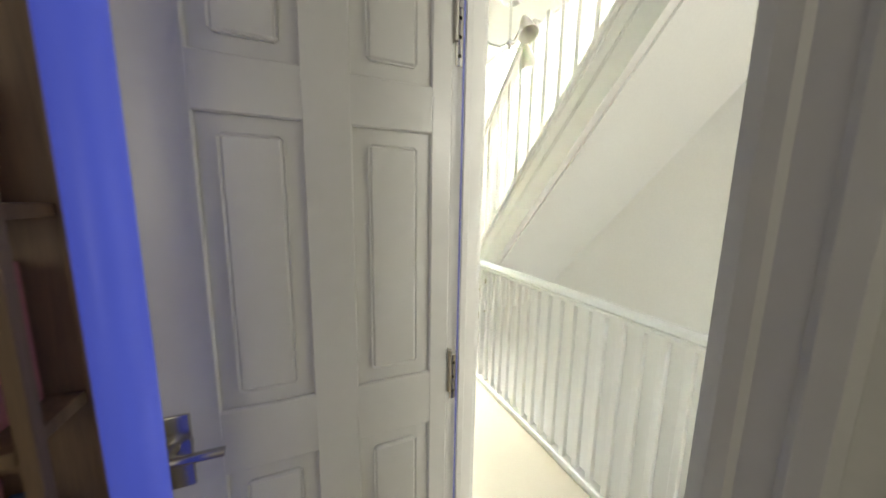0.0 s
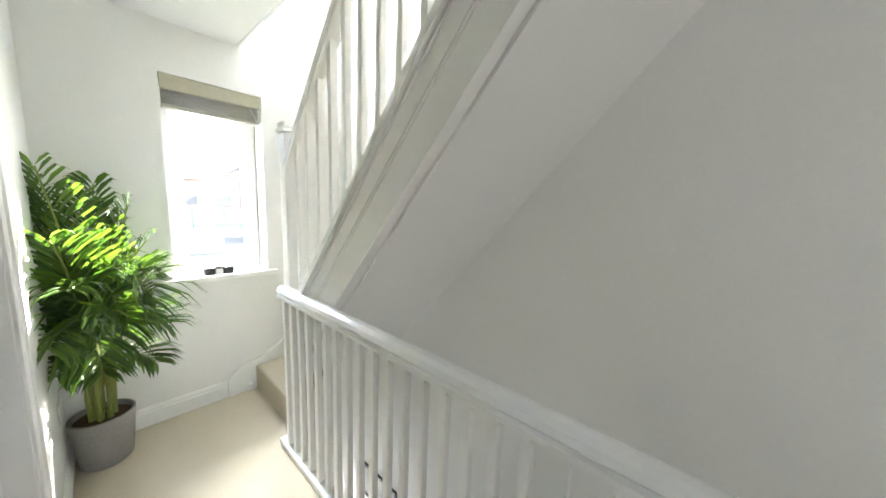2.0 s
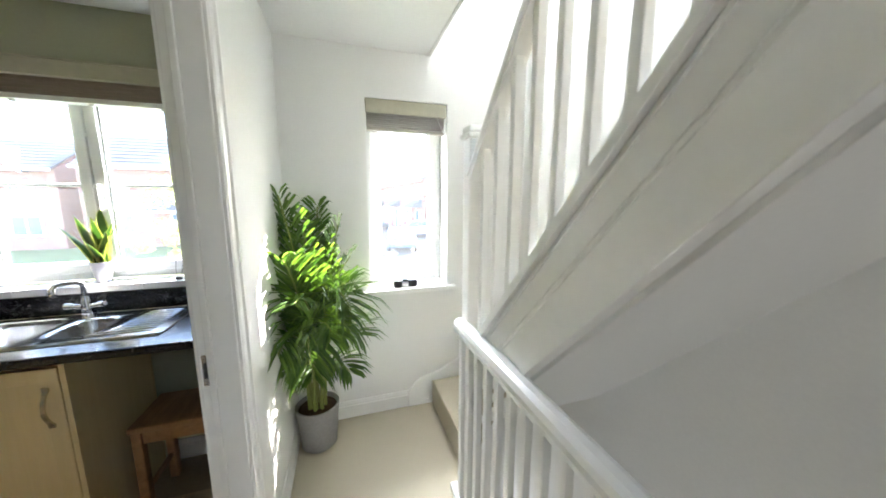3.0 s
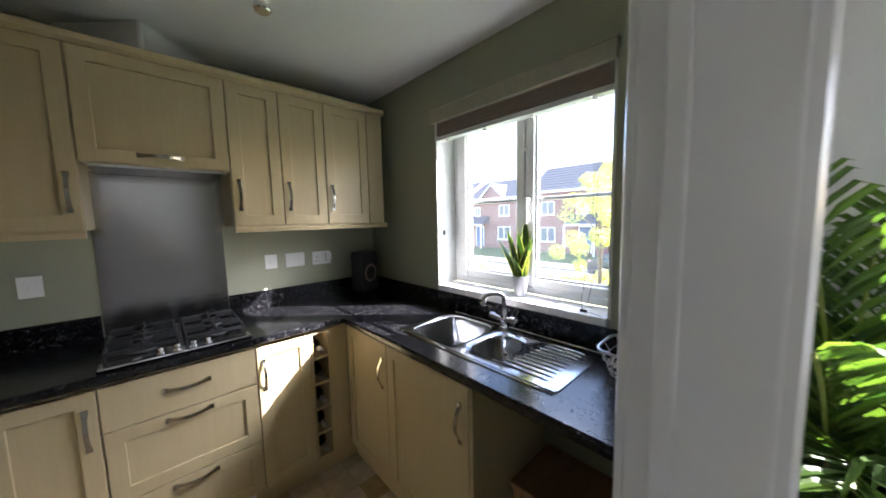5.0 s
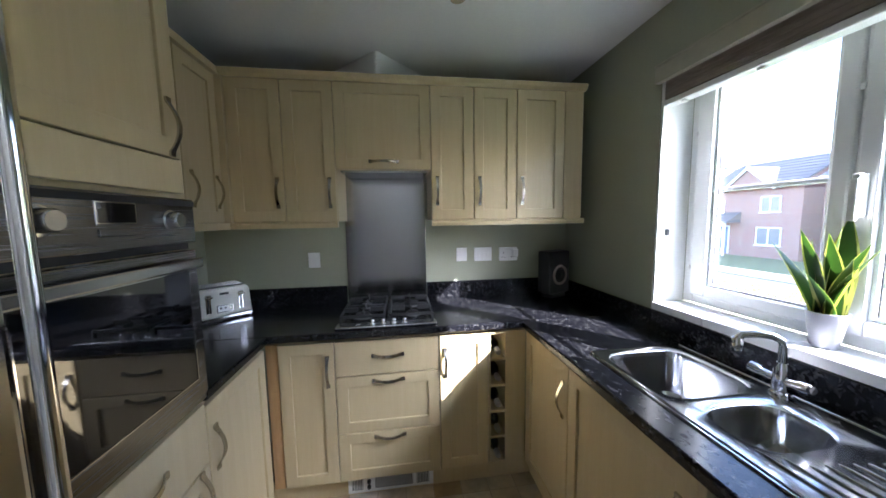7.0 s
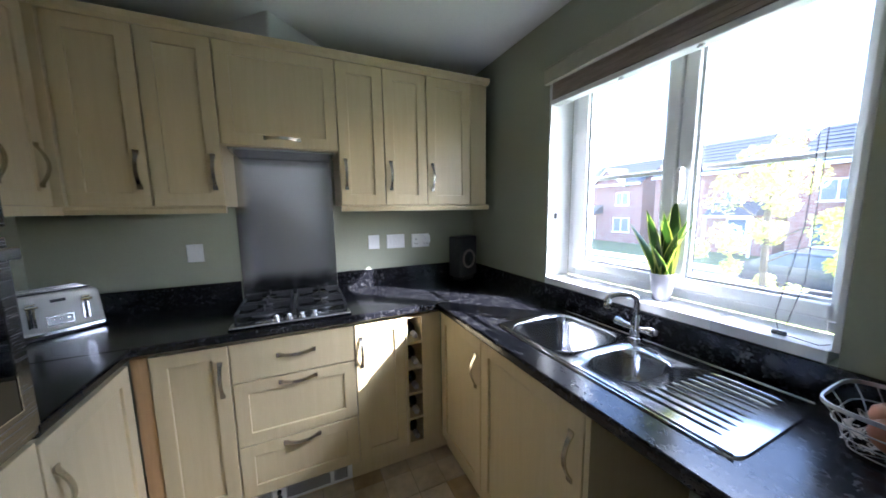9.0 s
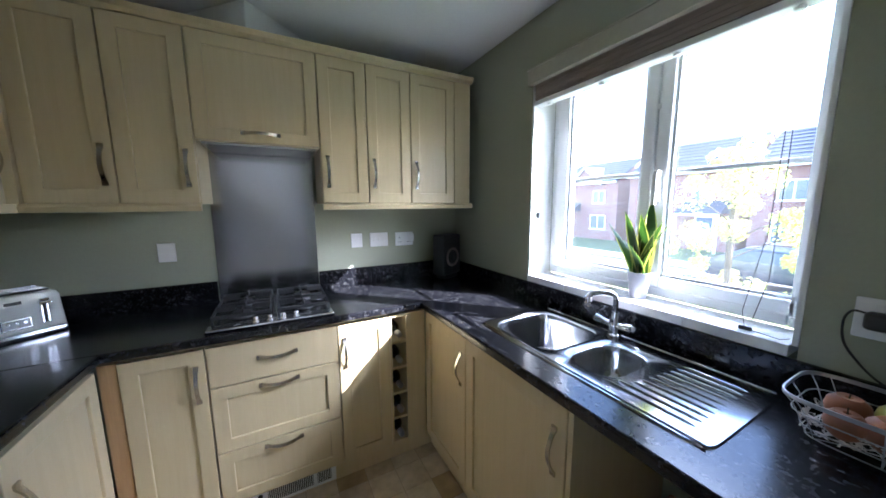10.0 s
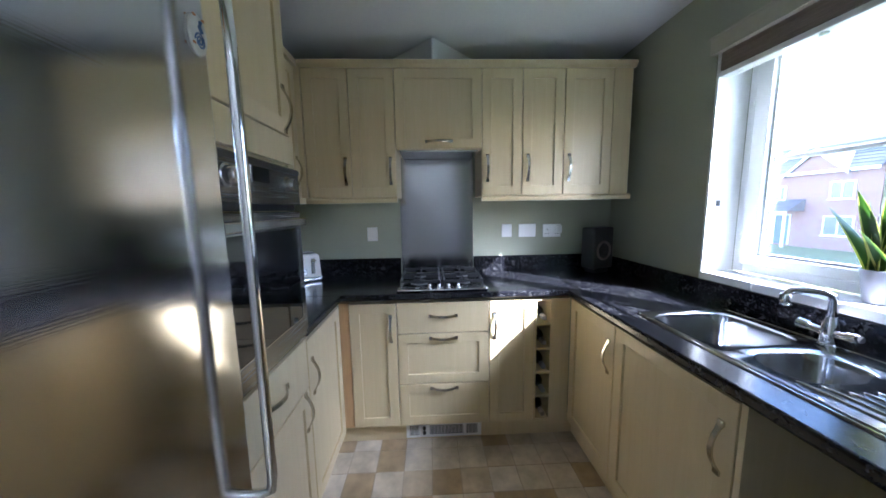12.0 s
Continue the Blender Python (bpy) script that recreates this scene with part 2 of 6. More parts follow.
CREAM_METAL = material("cream_enamel", (0.72, 0.70, 0.64), 0.25, coat=0.4)
UPVC = material("white_upvc", (0.82, 0.83, 0.83), 0.3, grain=0.01, scale=20)
GLASS = glass_material("window_glass", 0.05)
BOTTLE = material("dark_bottle_glass", (0.02, 0.03, 0.025), 0.08, coat=0.6)
FOIL = material("bottle_foil", (0.45, 0.42, 0.40), 0.35, 0.3)
BLIND_CREAM = material("cream_blind_valance", (0.43, 0.41, 0.31), 0.6, grain=0.05, scale=30)
BLIND_BROWN = material("taupe_blind_slats", (0.26, 0.21, 0.18), 0.55, grain=0.12, scale=14, stretch=(1, 10, 10))
BLIND_GREY = material("grey_wood_slats", (0.36, 0.34, 0.30), 0.5, grain=0.1, scale=14, stretch=(1, 10, 10))
POT_GREY = material("grey_fibre_pot", (0.30, 0.29, 0.28), 0.7, grain=0.08, scale=60, bump=0.15, stain=0.06)
POT_SILVER = material("pale_grey_ceramic", (0.28, 0.28, 0.31), 0.3, grain=0.03, scale=30)
SOIL = material("brown_soil", (0.09, 0.05, 0.03), 0.95, grain=0.4, scale=90, bump=1.0)
PALM = leaf_material("palm_leaf", (0.024, 0.062, 0.018), (0.11, 0.19, 0.035), 0.4)
PALM_STEM = material("palm_stem", (0.22, 0.26, 0.06), 0.5, grain=0.2, scale=25, stretch=(6, 6, 1))
SNAKE = leaf_material("snake_plant_green", (0.03, 0.085, 0.025), (0.06, 0.13, 0.03), 0.2)
SNAKE_EDGE = leaf_material("snake_plant_yellow", (0.42, 0.44, 0.12), (0.54, 0.54, 0.20), 0.25)
# Blue light falling on white gloss, put into the colour.
BLUE_SPILL = material("painted_blue_spill", (0.22, 0.24, 0.62), 0.4, grain=0.08, scale=50)
BLUE_GLOW = material("blue_light_tube", (0.10, 0.14, 0.72), 0.4)
BLUE_GLOW.node_tree.nodes["Principled BSDF"].inputs["Emission Color"].default_value = (0.08, 0.12, 0.75, 1)
BLUE_GLOW.node_tree.nodes["Principled BSDF"].inputs["Emission Strength"].default_value = 0.012
BLACK_GREY = material("dark_grey_box", (0.03, 0.03, 0.032), 0.5, grain=0.1, scale=60)
BASKET_WIRE = material("silver_wire", (0.62, 0.62, 0.62), 0.3, 1.0)
APPLE = material("apple_skin", (0.42, 0.17, 0.09), 0.35, grain=0.35, scale=18, stain=0.2)
PEAR = material("pear_skin", (0.45, 0.42, 0.10), 0.4, grain=0.2, scale=25)
STRAW = material("shredded_paper", (0.66, 0.62, 0.55), 0.8, grain=0.1, scale=40)
TILE = tile_material()
GROUT = material("vinyl_joint", (0.33, 0.27, 0.19), 0.5, grain=0.1, scale=80)
FROSTED = material("frosted_lamp_glass", (0.78, 0.76, 0.70), 0.35, trans=0.3)
SKIN_BOOK = [material("book_" + k, c, 0.6, grain=0.1, scale=30) for k, c in (("pink", (0.45, 0.18, 0.18)), ("green", (0.06, 0.18, 0.14)), ("orange", (0.40, 0.16, 0.04)), ("cream", (0.45, 0.40, 0.30)), ("blue", (0.06, 0.12, 0.25)))]
BOWL = material("sink_bowl_steel", (0.44, 0.45, 0.47), 0.16, 1.0, grain=0.05, scale=40)
BRICK = brick_material("red_house_brick", (0.25, 0.085, 0.065), (0.19, 0.065, 0.05))
ROOF = material("grey_roof_tiles", (0.075, 0.08, 0.095), 0.7, grain=0.2, scale=5, stretch=(1, 6, 6), bump=0.5)
ASPHALT = material("asphalt", (0.10, 0.10, 0.105), 0.85, grain=0.25, scale=30, bump=0.3, stain=0.15)
PAVING = material("paving", (0.34, 0.32, 0.29), 0.85, grain=0.15, scale=12, stain=0.1)
GRASS = material("lawn", (0.08, 0.13, 0.035), 0.9, grain=0.4, scale=30, bump=0.6, stain=0.2)
TREE_LEAF = leaf_material("yellow_green_leaf", (0.34, 0.37, 0.13), (0.50, 0.50, 0.22), 0.45)
HEDGE_LEAF = leaf_material("hedge_leaf", (0.34, 0.37, 0.14), (0.52, 0.52, 0.24), 0.35)
BARK = material("bark", (0.12, 0.09, 0.06), 0.9, grain=0.3, scale=30, bump=0.8)
DARK_GLASS = material("house_window_glass", (0.10, 0.13, 0.16), 0.1)
CAR_PAINT = [material("car_" + k, c, 0.3, 0.2, coat=0.7) for k, c in (("blue_grey", (0.10, 0.16, 0.20)), ("silver", (0.45, 0.47, 0.49)), ("dark", (0.04, 0.05, 0.06)))]
RUBBER = material("rubber", (0.02, 0.02, 0.02), 0.8)
PICTURE = material("grey_print", (0.30, 0.29, 0.26), 0.6, grain=0.3, scale=9)

# ---- mesh helpers ----


def box(bm, x0, x1, y0, y1, z0, z1, bevel=0.0, seg=2):
    """A box between two corners, with softened edges, added to bm."""
    made = bmesh.ops.create_cube(bm, size=1.0)["verts"]
    for v in made:
        v.co = Vector(((x0 + x1) / 2 + v.co.x * (x1 - x0), (y0 + y1) / 2 + v.co.y * (y1 - y0), (z0 + z1) / 2 + v.co.z * (z1 - z0)))
    if bevel:
        bmesh.ops.bevel(bm, geom=list({e for v in made for e in v.link_edges}), offset=bevel, segments=seg, affect="EDGES", profile=0.5)
    return bm


def boxes(*rows, bevel=0.0):
    bm = bmesh.new()
    for r in rows:
        box(bm, *r, bevel=bevel)
    return bm


def sweep(bm, pts, section, closed=False):
    """Sweep a section (list of (a, b)) along points."""
    pts = [Vector(p) for p in pts]
    rings = []
    up = Vector((0, 0, 1))
    for i, p in enumerate(pts):
        if closed:
            d = pts[(i + 1) % len(pts)] - pts[i - 1]
        else:
            d = pts[min(i + 1, len(pts) - 1)] - pts[max(i - 1, 0)]
        d.normalize()
        side = d.cross(up)
        if side.length < 0.15:
            side = d.cross(Vector((0.3, 1, 0)))
        side.normalize()
        if rings and side.dot(last) < 0:
            side = -side
        last = side
        top = side.cross(d).normalized()
        rings.append([bm.verts.new(p + side * a + top * b) for a, b in section])
    k = len(section)
    for i in range(len(rings) if closed else len(rings) - 1):
        a, b = rings[i], rings[(i + 1) % len(rings)]
        for j in range(k):
            bm.faces.new((a[j], a[(j + 1) % k], b[(j + 1) % k], b[j]))
    if not closed:
        bm.faces.new(rings[0][::-1])
        bm.faces.new(rings[-1])
    return bm


def tube(bm, pts, r, seg=8, closed=False):
    return sweep(bm, pts, [(r * math.cos(2 * math.pi * i / seg), r * math.sin(2 * math.pi * i / seg)) for i in range(seg)], closed)


def curve_points(pts, steps=6):
    """Points of a smooth curve through the given ones."""
    p = [Vector(q) for q in pts]
    p = [p[0] * 2 - p[1]] + p + [p[-1] * 2 - p[-2]]
    out = []
    for a, b, c, d in zip(p, p[1:], p[2:], p[3:]):
        for i in range(steps):
            t = i / steps
            out.append(0.5 * (2 * b + (c - a) * t + (2 * a - 5 * b + 4 * c - d) * t * t + (3 * b - a - 3 * c + d) * t ** 3))
    return out + [p[-2]]


def lathe(bm, profile, center=(0, 0, 0), seg=24, axis="z"):
    """Turn a profile of (radius, height) about an axis."""
    c = Vector(center)
    rings = []
    for r, h in profile:
        ring = []
        for i in range(seg):
            a = 2 * math.pi * i / seg
            v = {"z": (r * math.cos(a), r * math.sin(a), h), "x": (h, r * math.cos(a), r * math.sin(a)), "y": (r * math.sin(a), h, r * math.cos(a))}[axis]
            ring.append(bm.verts.new(c + Vector(v)))
        rings.append(ring)
    for a, b in zip(rings, rings[1:]):
        for j in range(seg):
            bm.faces.new((a[j], a[(j + 1) % seg], b[(j + 1) % seg], b[j]))
    bm.faces.new(rings[0][::-1])
    bm.faces.new(rings[-1])
    return bm


def prism(bm, outline, axis, a, b):
    """Extrude a closed outline of two coordinates along an axis from a to b."""
    def at(p, h):
        return {"x": (h, p[0], p[1]), "y": (p[0], h, p[1]), "z": (p[0], p[1], h)}[axis]
    lo, hi = [bm.verts.new(at(p, a)) for p in outline], [bm.verts.new(at(p, b)) for p in outline]
    k = len(outline)
    for j in range(k):
        bm.faces.new((lo[j], lo[(j + 1) % k], hi[(j + 1) % k], hi[j]))
    bm.faces.new(lo[::-1])
    bm.faces.new(hi)
    return bm


def mesh_of(name, bm, mats, smooth=False):
    bmesh.ops.recalc_face_normals(bm, faces=bm.faces)
    data = bpy.data.meshes.new(name)
    bm.to_mesh(data)
    bm.free()
    for m in mats if isinstance(mats, (list, tuple)) else [mats]:
        data.materials.append(m)
    if smooth:
        data.shade_smooth()
        data.set_sharp_from_angle(angle=radians(40))
    return data


def thing(name, label, category, at=(0, 0, 0), group="", turn=0.0):
    ob = new(name)
    ob.matrix_world = pose(*at, rz=turn)
    ob.empty_display_size = 0.05
    return tagged(ob, label, category, group)


def part(name, bm, mats, parent, label="", smooth=False):
    """One mesh under a thing or a part, in its parent's own axes."""
    ob = new(name, mesh_of(name, bm, mats, smooth))
    ob.parent = parent
    return tagged(ob, label) if label else ob


def single(name, bm, mats, label, category, group="", smooth=False):
    """A thing of one mesh, its origin at the middle of its base."""
    vs = [v.co for v in bm.verts]
    o = Vector(((min(v.x for v in vs) + max(v.x for v in vs)) / 2, (min(v.y for v in vs) + max(v.y for v in vs)) / 2, min(v.z for v in vs)))
    bmesh.ops.translate(bm, verts=bm.verts, vec=-o)
    ob = new(name, mesh_of(name, bm, mats, smooth))
    ob.location = o
    return tagged(ob, label, category, group)


def structure(name, bm, mats, label, category):
    return tagged(new(name, mesh_of(name, bm, mats)), label, category, kind="structure")


def structure_group(name, label, category):
    return tagged(new(name), label, category, kind="structure")

# ---- structure ----
CEIL, KF = 2.41, -0.05          # ceiling height, kitchen floor level
XW = 3.95                       # far wall of the stairs
XL, XS, XK = 2.33, 2.30, 2.235             # landing face by the kitchen and by the study, and kitchen face, of one wall
LOW, TOP = -2.65, 5.0           # floor below, ceiling above

# outer wall with the two windows and one upstairs; inner leaf white or sage by room
structure("wall_kitchen_window", boxes((-0.1, 0.81, 0, 0.3, KF, CEIL), (1.88, 2.26, 0, 0.3, KF, CEIL), (0.81, 1.88, 0, 0.3, KF, 1.01), (0.81, 1.88, 0, 0.3, 2.14, CEIL)), PAINT_SAGE, "sage green painted kitchen wall round the window", "wall")
structure("wall_landing_window", boxes((2.26, 2.82, 0, 0.3, LOW, TOP), (3.36, XW + 0.1, 0, 0.3, LOW, 3.4), (2.82, 3.36, 0, 0.3, LOW, 0.862), (2.82, 3.36, 0, 0.3, 2.125, TOP), (3.36, 3.40, 0, 0.3, 3.4, TOP), (XW, XW + 0.1, 0, 0.3, 3.4, TOP), (3.40, XW, 0, 0.3, 4.6, TOP)), PAINT_WHITE, "white painted landing wall round a narrow window", "wall")
structure("wall_reveal_lining", boxes((0.812, 0.824, 0.002, 0.16, 1.045, 2.138), (1.866, 1.878, 0.002, 0.16, 1.045, 2.138), (0.824, 1.866, 0.002, 0.16, 2.126, 2.138)), PAINT_WHITE, "white painted lining of the kitchen window opening", "wall")
structure("wall_hob", boxes((-0.1, 0, -2.55, 0, KF, CEIL)), PAINT_SAGE, "sage green painted wall behind the hob", "wall")
structure("wall_kitchen_back", boxes((0, XK, -2.462, -2.45, KF, CEIL)), PAINT_SAGE, "sage green painted wall behind the tall units", "wall")
# wall between kitchen and landing: sage face and white face
structure("wall_kitchen_door", boxes((XK, 2.26, -0.995, 0, KF, CEIL), (XK, 2.26, -2.50, -1.765, KF, CEIL), (XK, 2.26, -1.765, -0.995, 2.04, CEIL)), PAINT_SAGE, "sage green painted kitchen wall beside the doorway", "wall")
structure("wall_landing_left", boxes((2.26, XL, -0.995, 0, 0, CEIL), (2.26, XS, -2.52, -1.765, 0, CEIL), (2.26, XL, -1.765, -0.995, 2.04, CEIL), (2.26, XS, -3.045, -2.52, 2.04, CEIL), (2.26, XS, -5.0, -3.045, 0, CEIL)), PAINT_WHITE, "white painted landing wall with two doorways", "wall")
structure("wall_study_door", boxes((XK, 2.26, -2.52, -2.50, 0, CEIL), (XK, 2.26, -3.045, -2.52, 2.04, CEIL), (XK, 2.26, -5.0, -3.045, 0, CEIL)), PAINT_WHITE, "white painted study wall beside the doorway", "wall")
structure("wall_study", boxes((0, XK, -2.478, -2.464, 0, CEIL), (-0.1, 0, -5.1, -2.55, 0, CEIL), (0, XK, -5.1, -5.0, 0, CEIL)), PAINT_WHITE, "white painted study walls", "wall")
structure("wall_stair_right", boxes((XW, XW + 0.1, -5.0, 0, LOW, TOP)), PAINT_WHITE, "plain white painted wall beside the stairs", "wall")
structure("wall_landing_end", boxes((XL, XW + 0.1, -5.1, -5.0, LOW, TOP)), PAINT_WHITE, "plain white painted end wall of the landing", "wall")
structure("wall_upstairs", boxes((3.16, 3.21, -5.0, -3.3, CEIL + 0.22, TOP), (2.26, 2.31, -5.0, 0, CEIL + 0.22, TOP)), PAINT_WHITE, "plain white painted walls of the floor above", "wall")
structure("wall_below", boxes((3.06, 3.16, -5.0, 0, LOW, -0.26)), PAINT_WHITE, "plain white painted wall of the stairs below", "wall")
structure("ceiling_kitchen", boxes((-0.1, XK + 0.05, -2.55, 0.3, CEIL, CEIL + 0.22)), CEILING, "white painted kitchen ceiling", "ceiling")
structure("ceiling_landing", boxes((2.26, 3.225, -5.0, 0, CEIL, CEIL + 0.22), (3.225, XW, -5.0, -3.3, CEIL, CEIL + 0.22)), CEILING, "white painted landing ceiling that ends at the stairwell", "ceiling")
structure("ceiling_study", boxes((-0.1, XK + 0.05, -5.1, -2.55, CEIL, CEIL + 0.1)), CEILING, "white painted study ceiling", "ceiling")
structure("ceiling_upstairs", boxes((2.2, XW + 0.1, -5.1, 0.3, TOP, TOP + 0.1)), CEILING, "white painted ceiling of the floor above", "ceiling")
structure("floor_landing", boxes((3.14, 3.30, -0.76, 0, -0.25, 0), (2.235, 3.14, -5.0, 0, -0.25, 0), (3.14, XW, -5.0, -2.86, -0.25, 0)), CARPET, "beige carpet on the landing floor", "floor")
structure("floor_study", boxes((-0.1, 2.235, -5.1, -2.50, -0.1, 0)), CARPET, "beige carpet on the study floor", "floor")
structure("floor_below", boxes((2.2, XW + 0.1, -5.1, 0.3, LOW - 0.1, LOW)), CARPET, "beige carpet on the floor below", "floor")
kitchen_floor = structure("floor_kitchen", boxes((-0.1, 2.235, -2.5, 0, KF - 0.1, KF - 0.002)), GROUT, "vinyl kitchen floor in mottled beige and brown squares", "floor")
structure("trim_stair_edge", boxes((3.14, 3.16, -2.86, -0.74, -0.26, 0.012), (3.16, XW, -2.88, -2.86, -0.26, -0.002), bevel=0.003), GLOSS, "white gloss fascia under the balustrade", "trim")
structure("trim_ceiling_edge", boxes((3.225, 3.243, -3.3, -0.002, CEIL - 0.006, CEIL + 0.26), bevel=0.003), GLOSS, "white trim along the stairwell edge", "trim")


def skirting(bm, x0, y0, x1, y1, z=0.0, h=0.12, t=0.016):
    """Skirting board with a moulded top between two points, proud of a wall to the right of the way."""
    d = (Vector((x1, y1, 0)) - Vector((x0, y0, 0))).normalized()
    side = Vector((d.y, -d.x, 0))
    prof = [(0, 0), (t, 0), (t, h * 0.72), (t * 0.75, h * 0.76), (t * 0.75, h * 0.86), (t * 0.4, h), (0, h)]
    a, b = Vector((x0, y0, z)), Vector((x1, y1, z))
    lo, hi = [bm.verts.new(a + side * p + Vector((0, 0, q))) for p, q in prof], [bm.verts.new(b + side * p + Vector((0, 0, q))) for p, q in prof]
    k = len(prof)
    for j in range(k):
        bm.faces.new((lo[j], lo[(j + 1) % k], hi[(j + 1) % k], hi[j]))
    bm.faces.new(lo)
    bm.faces.new(hi[::-1])


bm = bmesh.new()
skirting(bm, XL + 0.001, -0.001, 3.06, -0.001)
skirting(bm, XL + 0.001, -0.92, XL + 0.001, -0.018)
skirting(bm, XS + 0.001, -2.45, XS + 0.001, -1.84)
structure("baseboard_landing", bm, GLOSS, "white moulded skirting board along the landing", "skirting board")
bm = bmesh.new()
skirting(bm, 1.62, -0.001, XK - 0.001, -0.001, KF)
structure("baseboard_kitchen", bm, GLOSS, "white skirting board under the worktop", "skirting board")
# stair string along the outer wall
bm = bmesh.new()
prism(bm, [(3.062, 0.0), (3.235, 0.0), (3.9, 0.55), (3.9, 0.86), (3.56, 0.46), (3.42, 0.30), (3.30, 0.24), (3.16, 0.205), (3.11, 0.17), (3.08, 0.135), (3.062, 0.12)], "y", -0.024, -0.001)
structure("trim_wall_string", bm, GLOSS, "white painted stair string on the outer wall", "trim")


def doorway(name, y0, y1, label, xo):
    """Lining, stop and moulded architraves of an opening in the landing wall."""
    g = structure_group(name, label, "door frame")
    for nm, r in (("jamb", (XK - 0.006, xo + 0.006, y1 - 0.022, y1, 0.0, 2.04)), ("jamb", (XK - 0.006, xo + 0.006, y0, y0 + 0.022, 0.0, 2.04)), ("head", (XK - 0.006, xo + 0.006, y0 + 0.022, y1 - 0.022, 2.02, 2.04))):
        part(nm, boxes(r, bevel=0.003), GLOSS, g)
    for r in ((2.255, 2.272, y1 - 0.034, y1 - 0.022, 0, 2.02), (2.255, 2.272, y0 + 0.022, y0 + 0.034, 0, 2.02)):
        part("door_stop", boxes(r, bevel=0.002), GLOSS, g)
    for face, out in ((xo, 1), (XK, -1)):
        for side in (1, -1):
            if name == "door_2" and (side, out) == (1, -1):
                continue
            e = y1 - 0.016 if side > 0 else y0 + 0.016
            bm = bmesh.new()
            prof = [(0, 0.006), (0, 0.014), (0.010, 0.018), (0.022, 0.018), (0.026, 0.014), (0.046, 0.016), (0.052, 0.022), (0.066, 0.022), (0.068, 0.0), (0, 0)]
            prism(bm, [(face + out * (q + 0.0005), e + side * p) for p, q in prof], "z", 0.0, 2.09)
            part("architrave", bm, GLOSS, g)
        part("architrave", boxes((min(face, face + out * 0.018), max(face, face + out * 0.018), y0 + 0.016, y1 - 0.016, 2.024, 2.09), bevel=0.003), GLOSS, g)
    return g


kitchen_doorway = doorway("door_1", -1.765, -0.995, "white gloss door frame of the kitchen", XL)
strike = part("strike_plate", boxes((2.238, 2.256, -1.0195, -1.0172, 0.93, 1.03), bevel=0.0008), NICKEL, kitchen_doorway, "steel strike plate")
part("strike_hole", boxes((2.242, 2.251, -1.0202, -1.0193, 0.955, 1.005)), BLACK, kitchen_doorway)
study_doorway = doorway("door_2", -3.045, -2.52, "white gloss door frame of the study", XS)

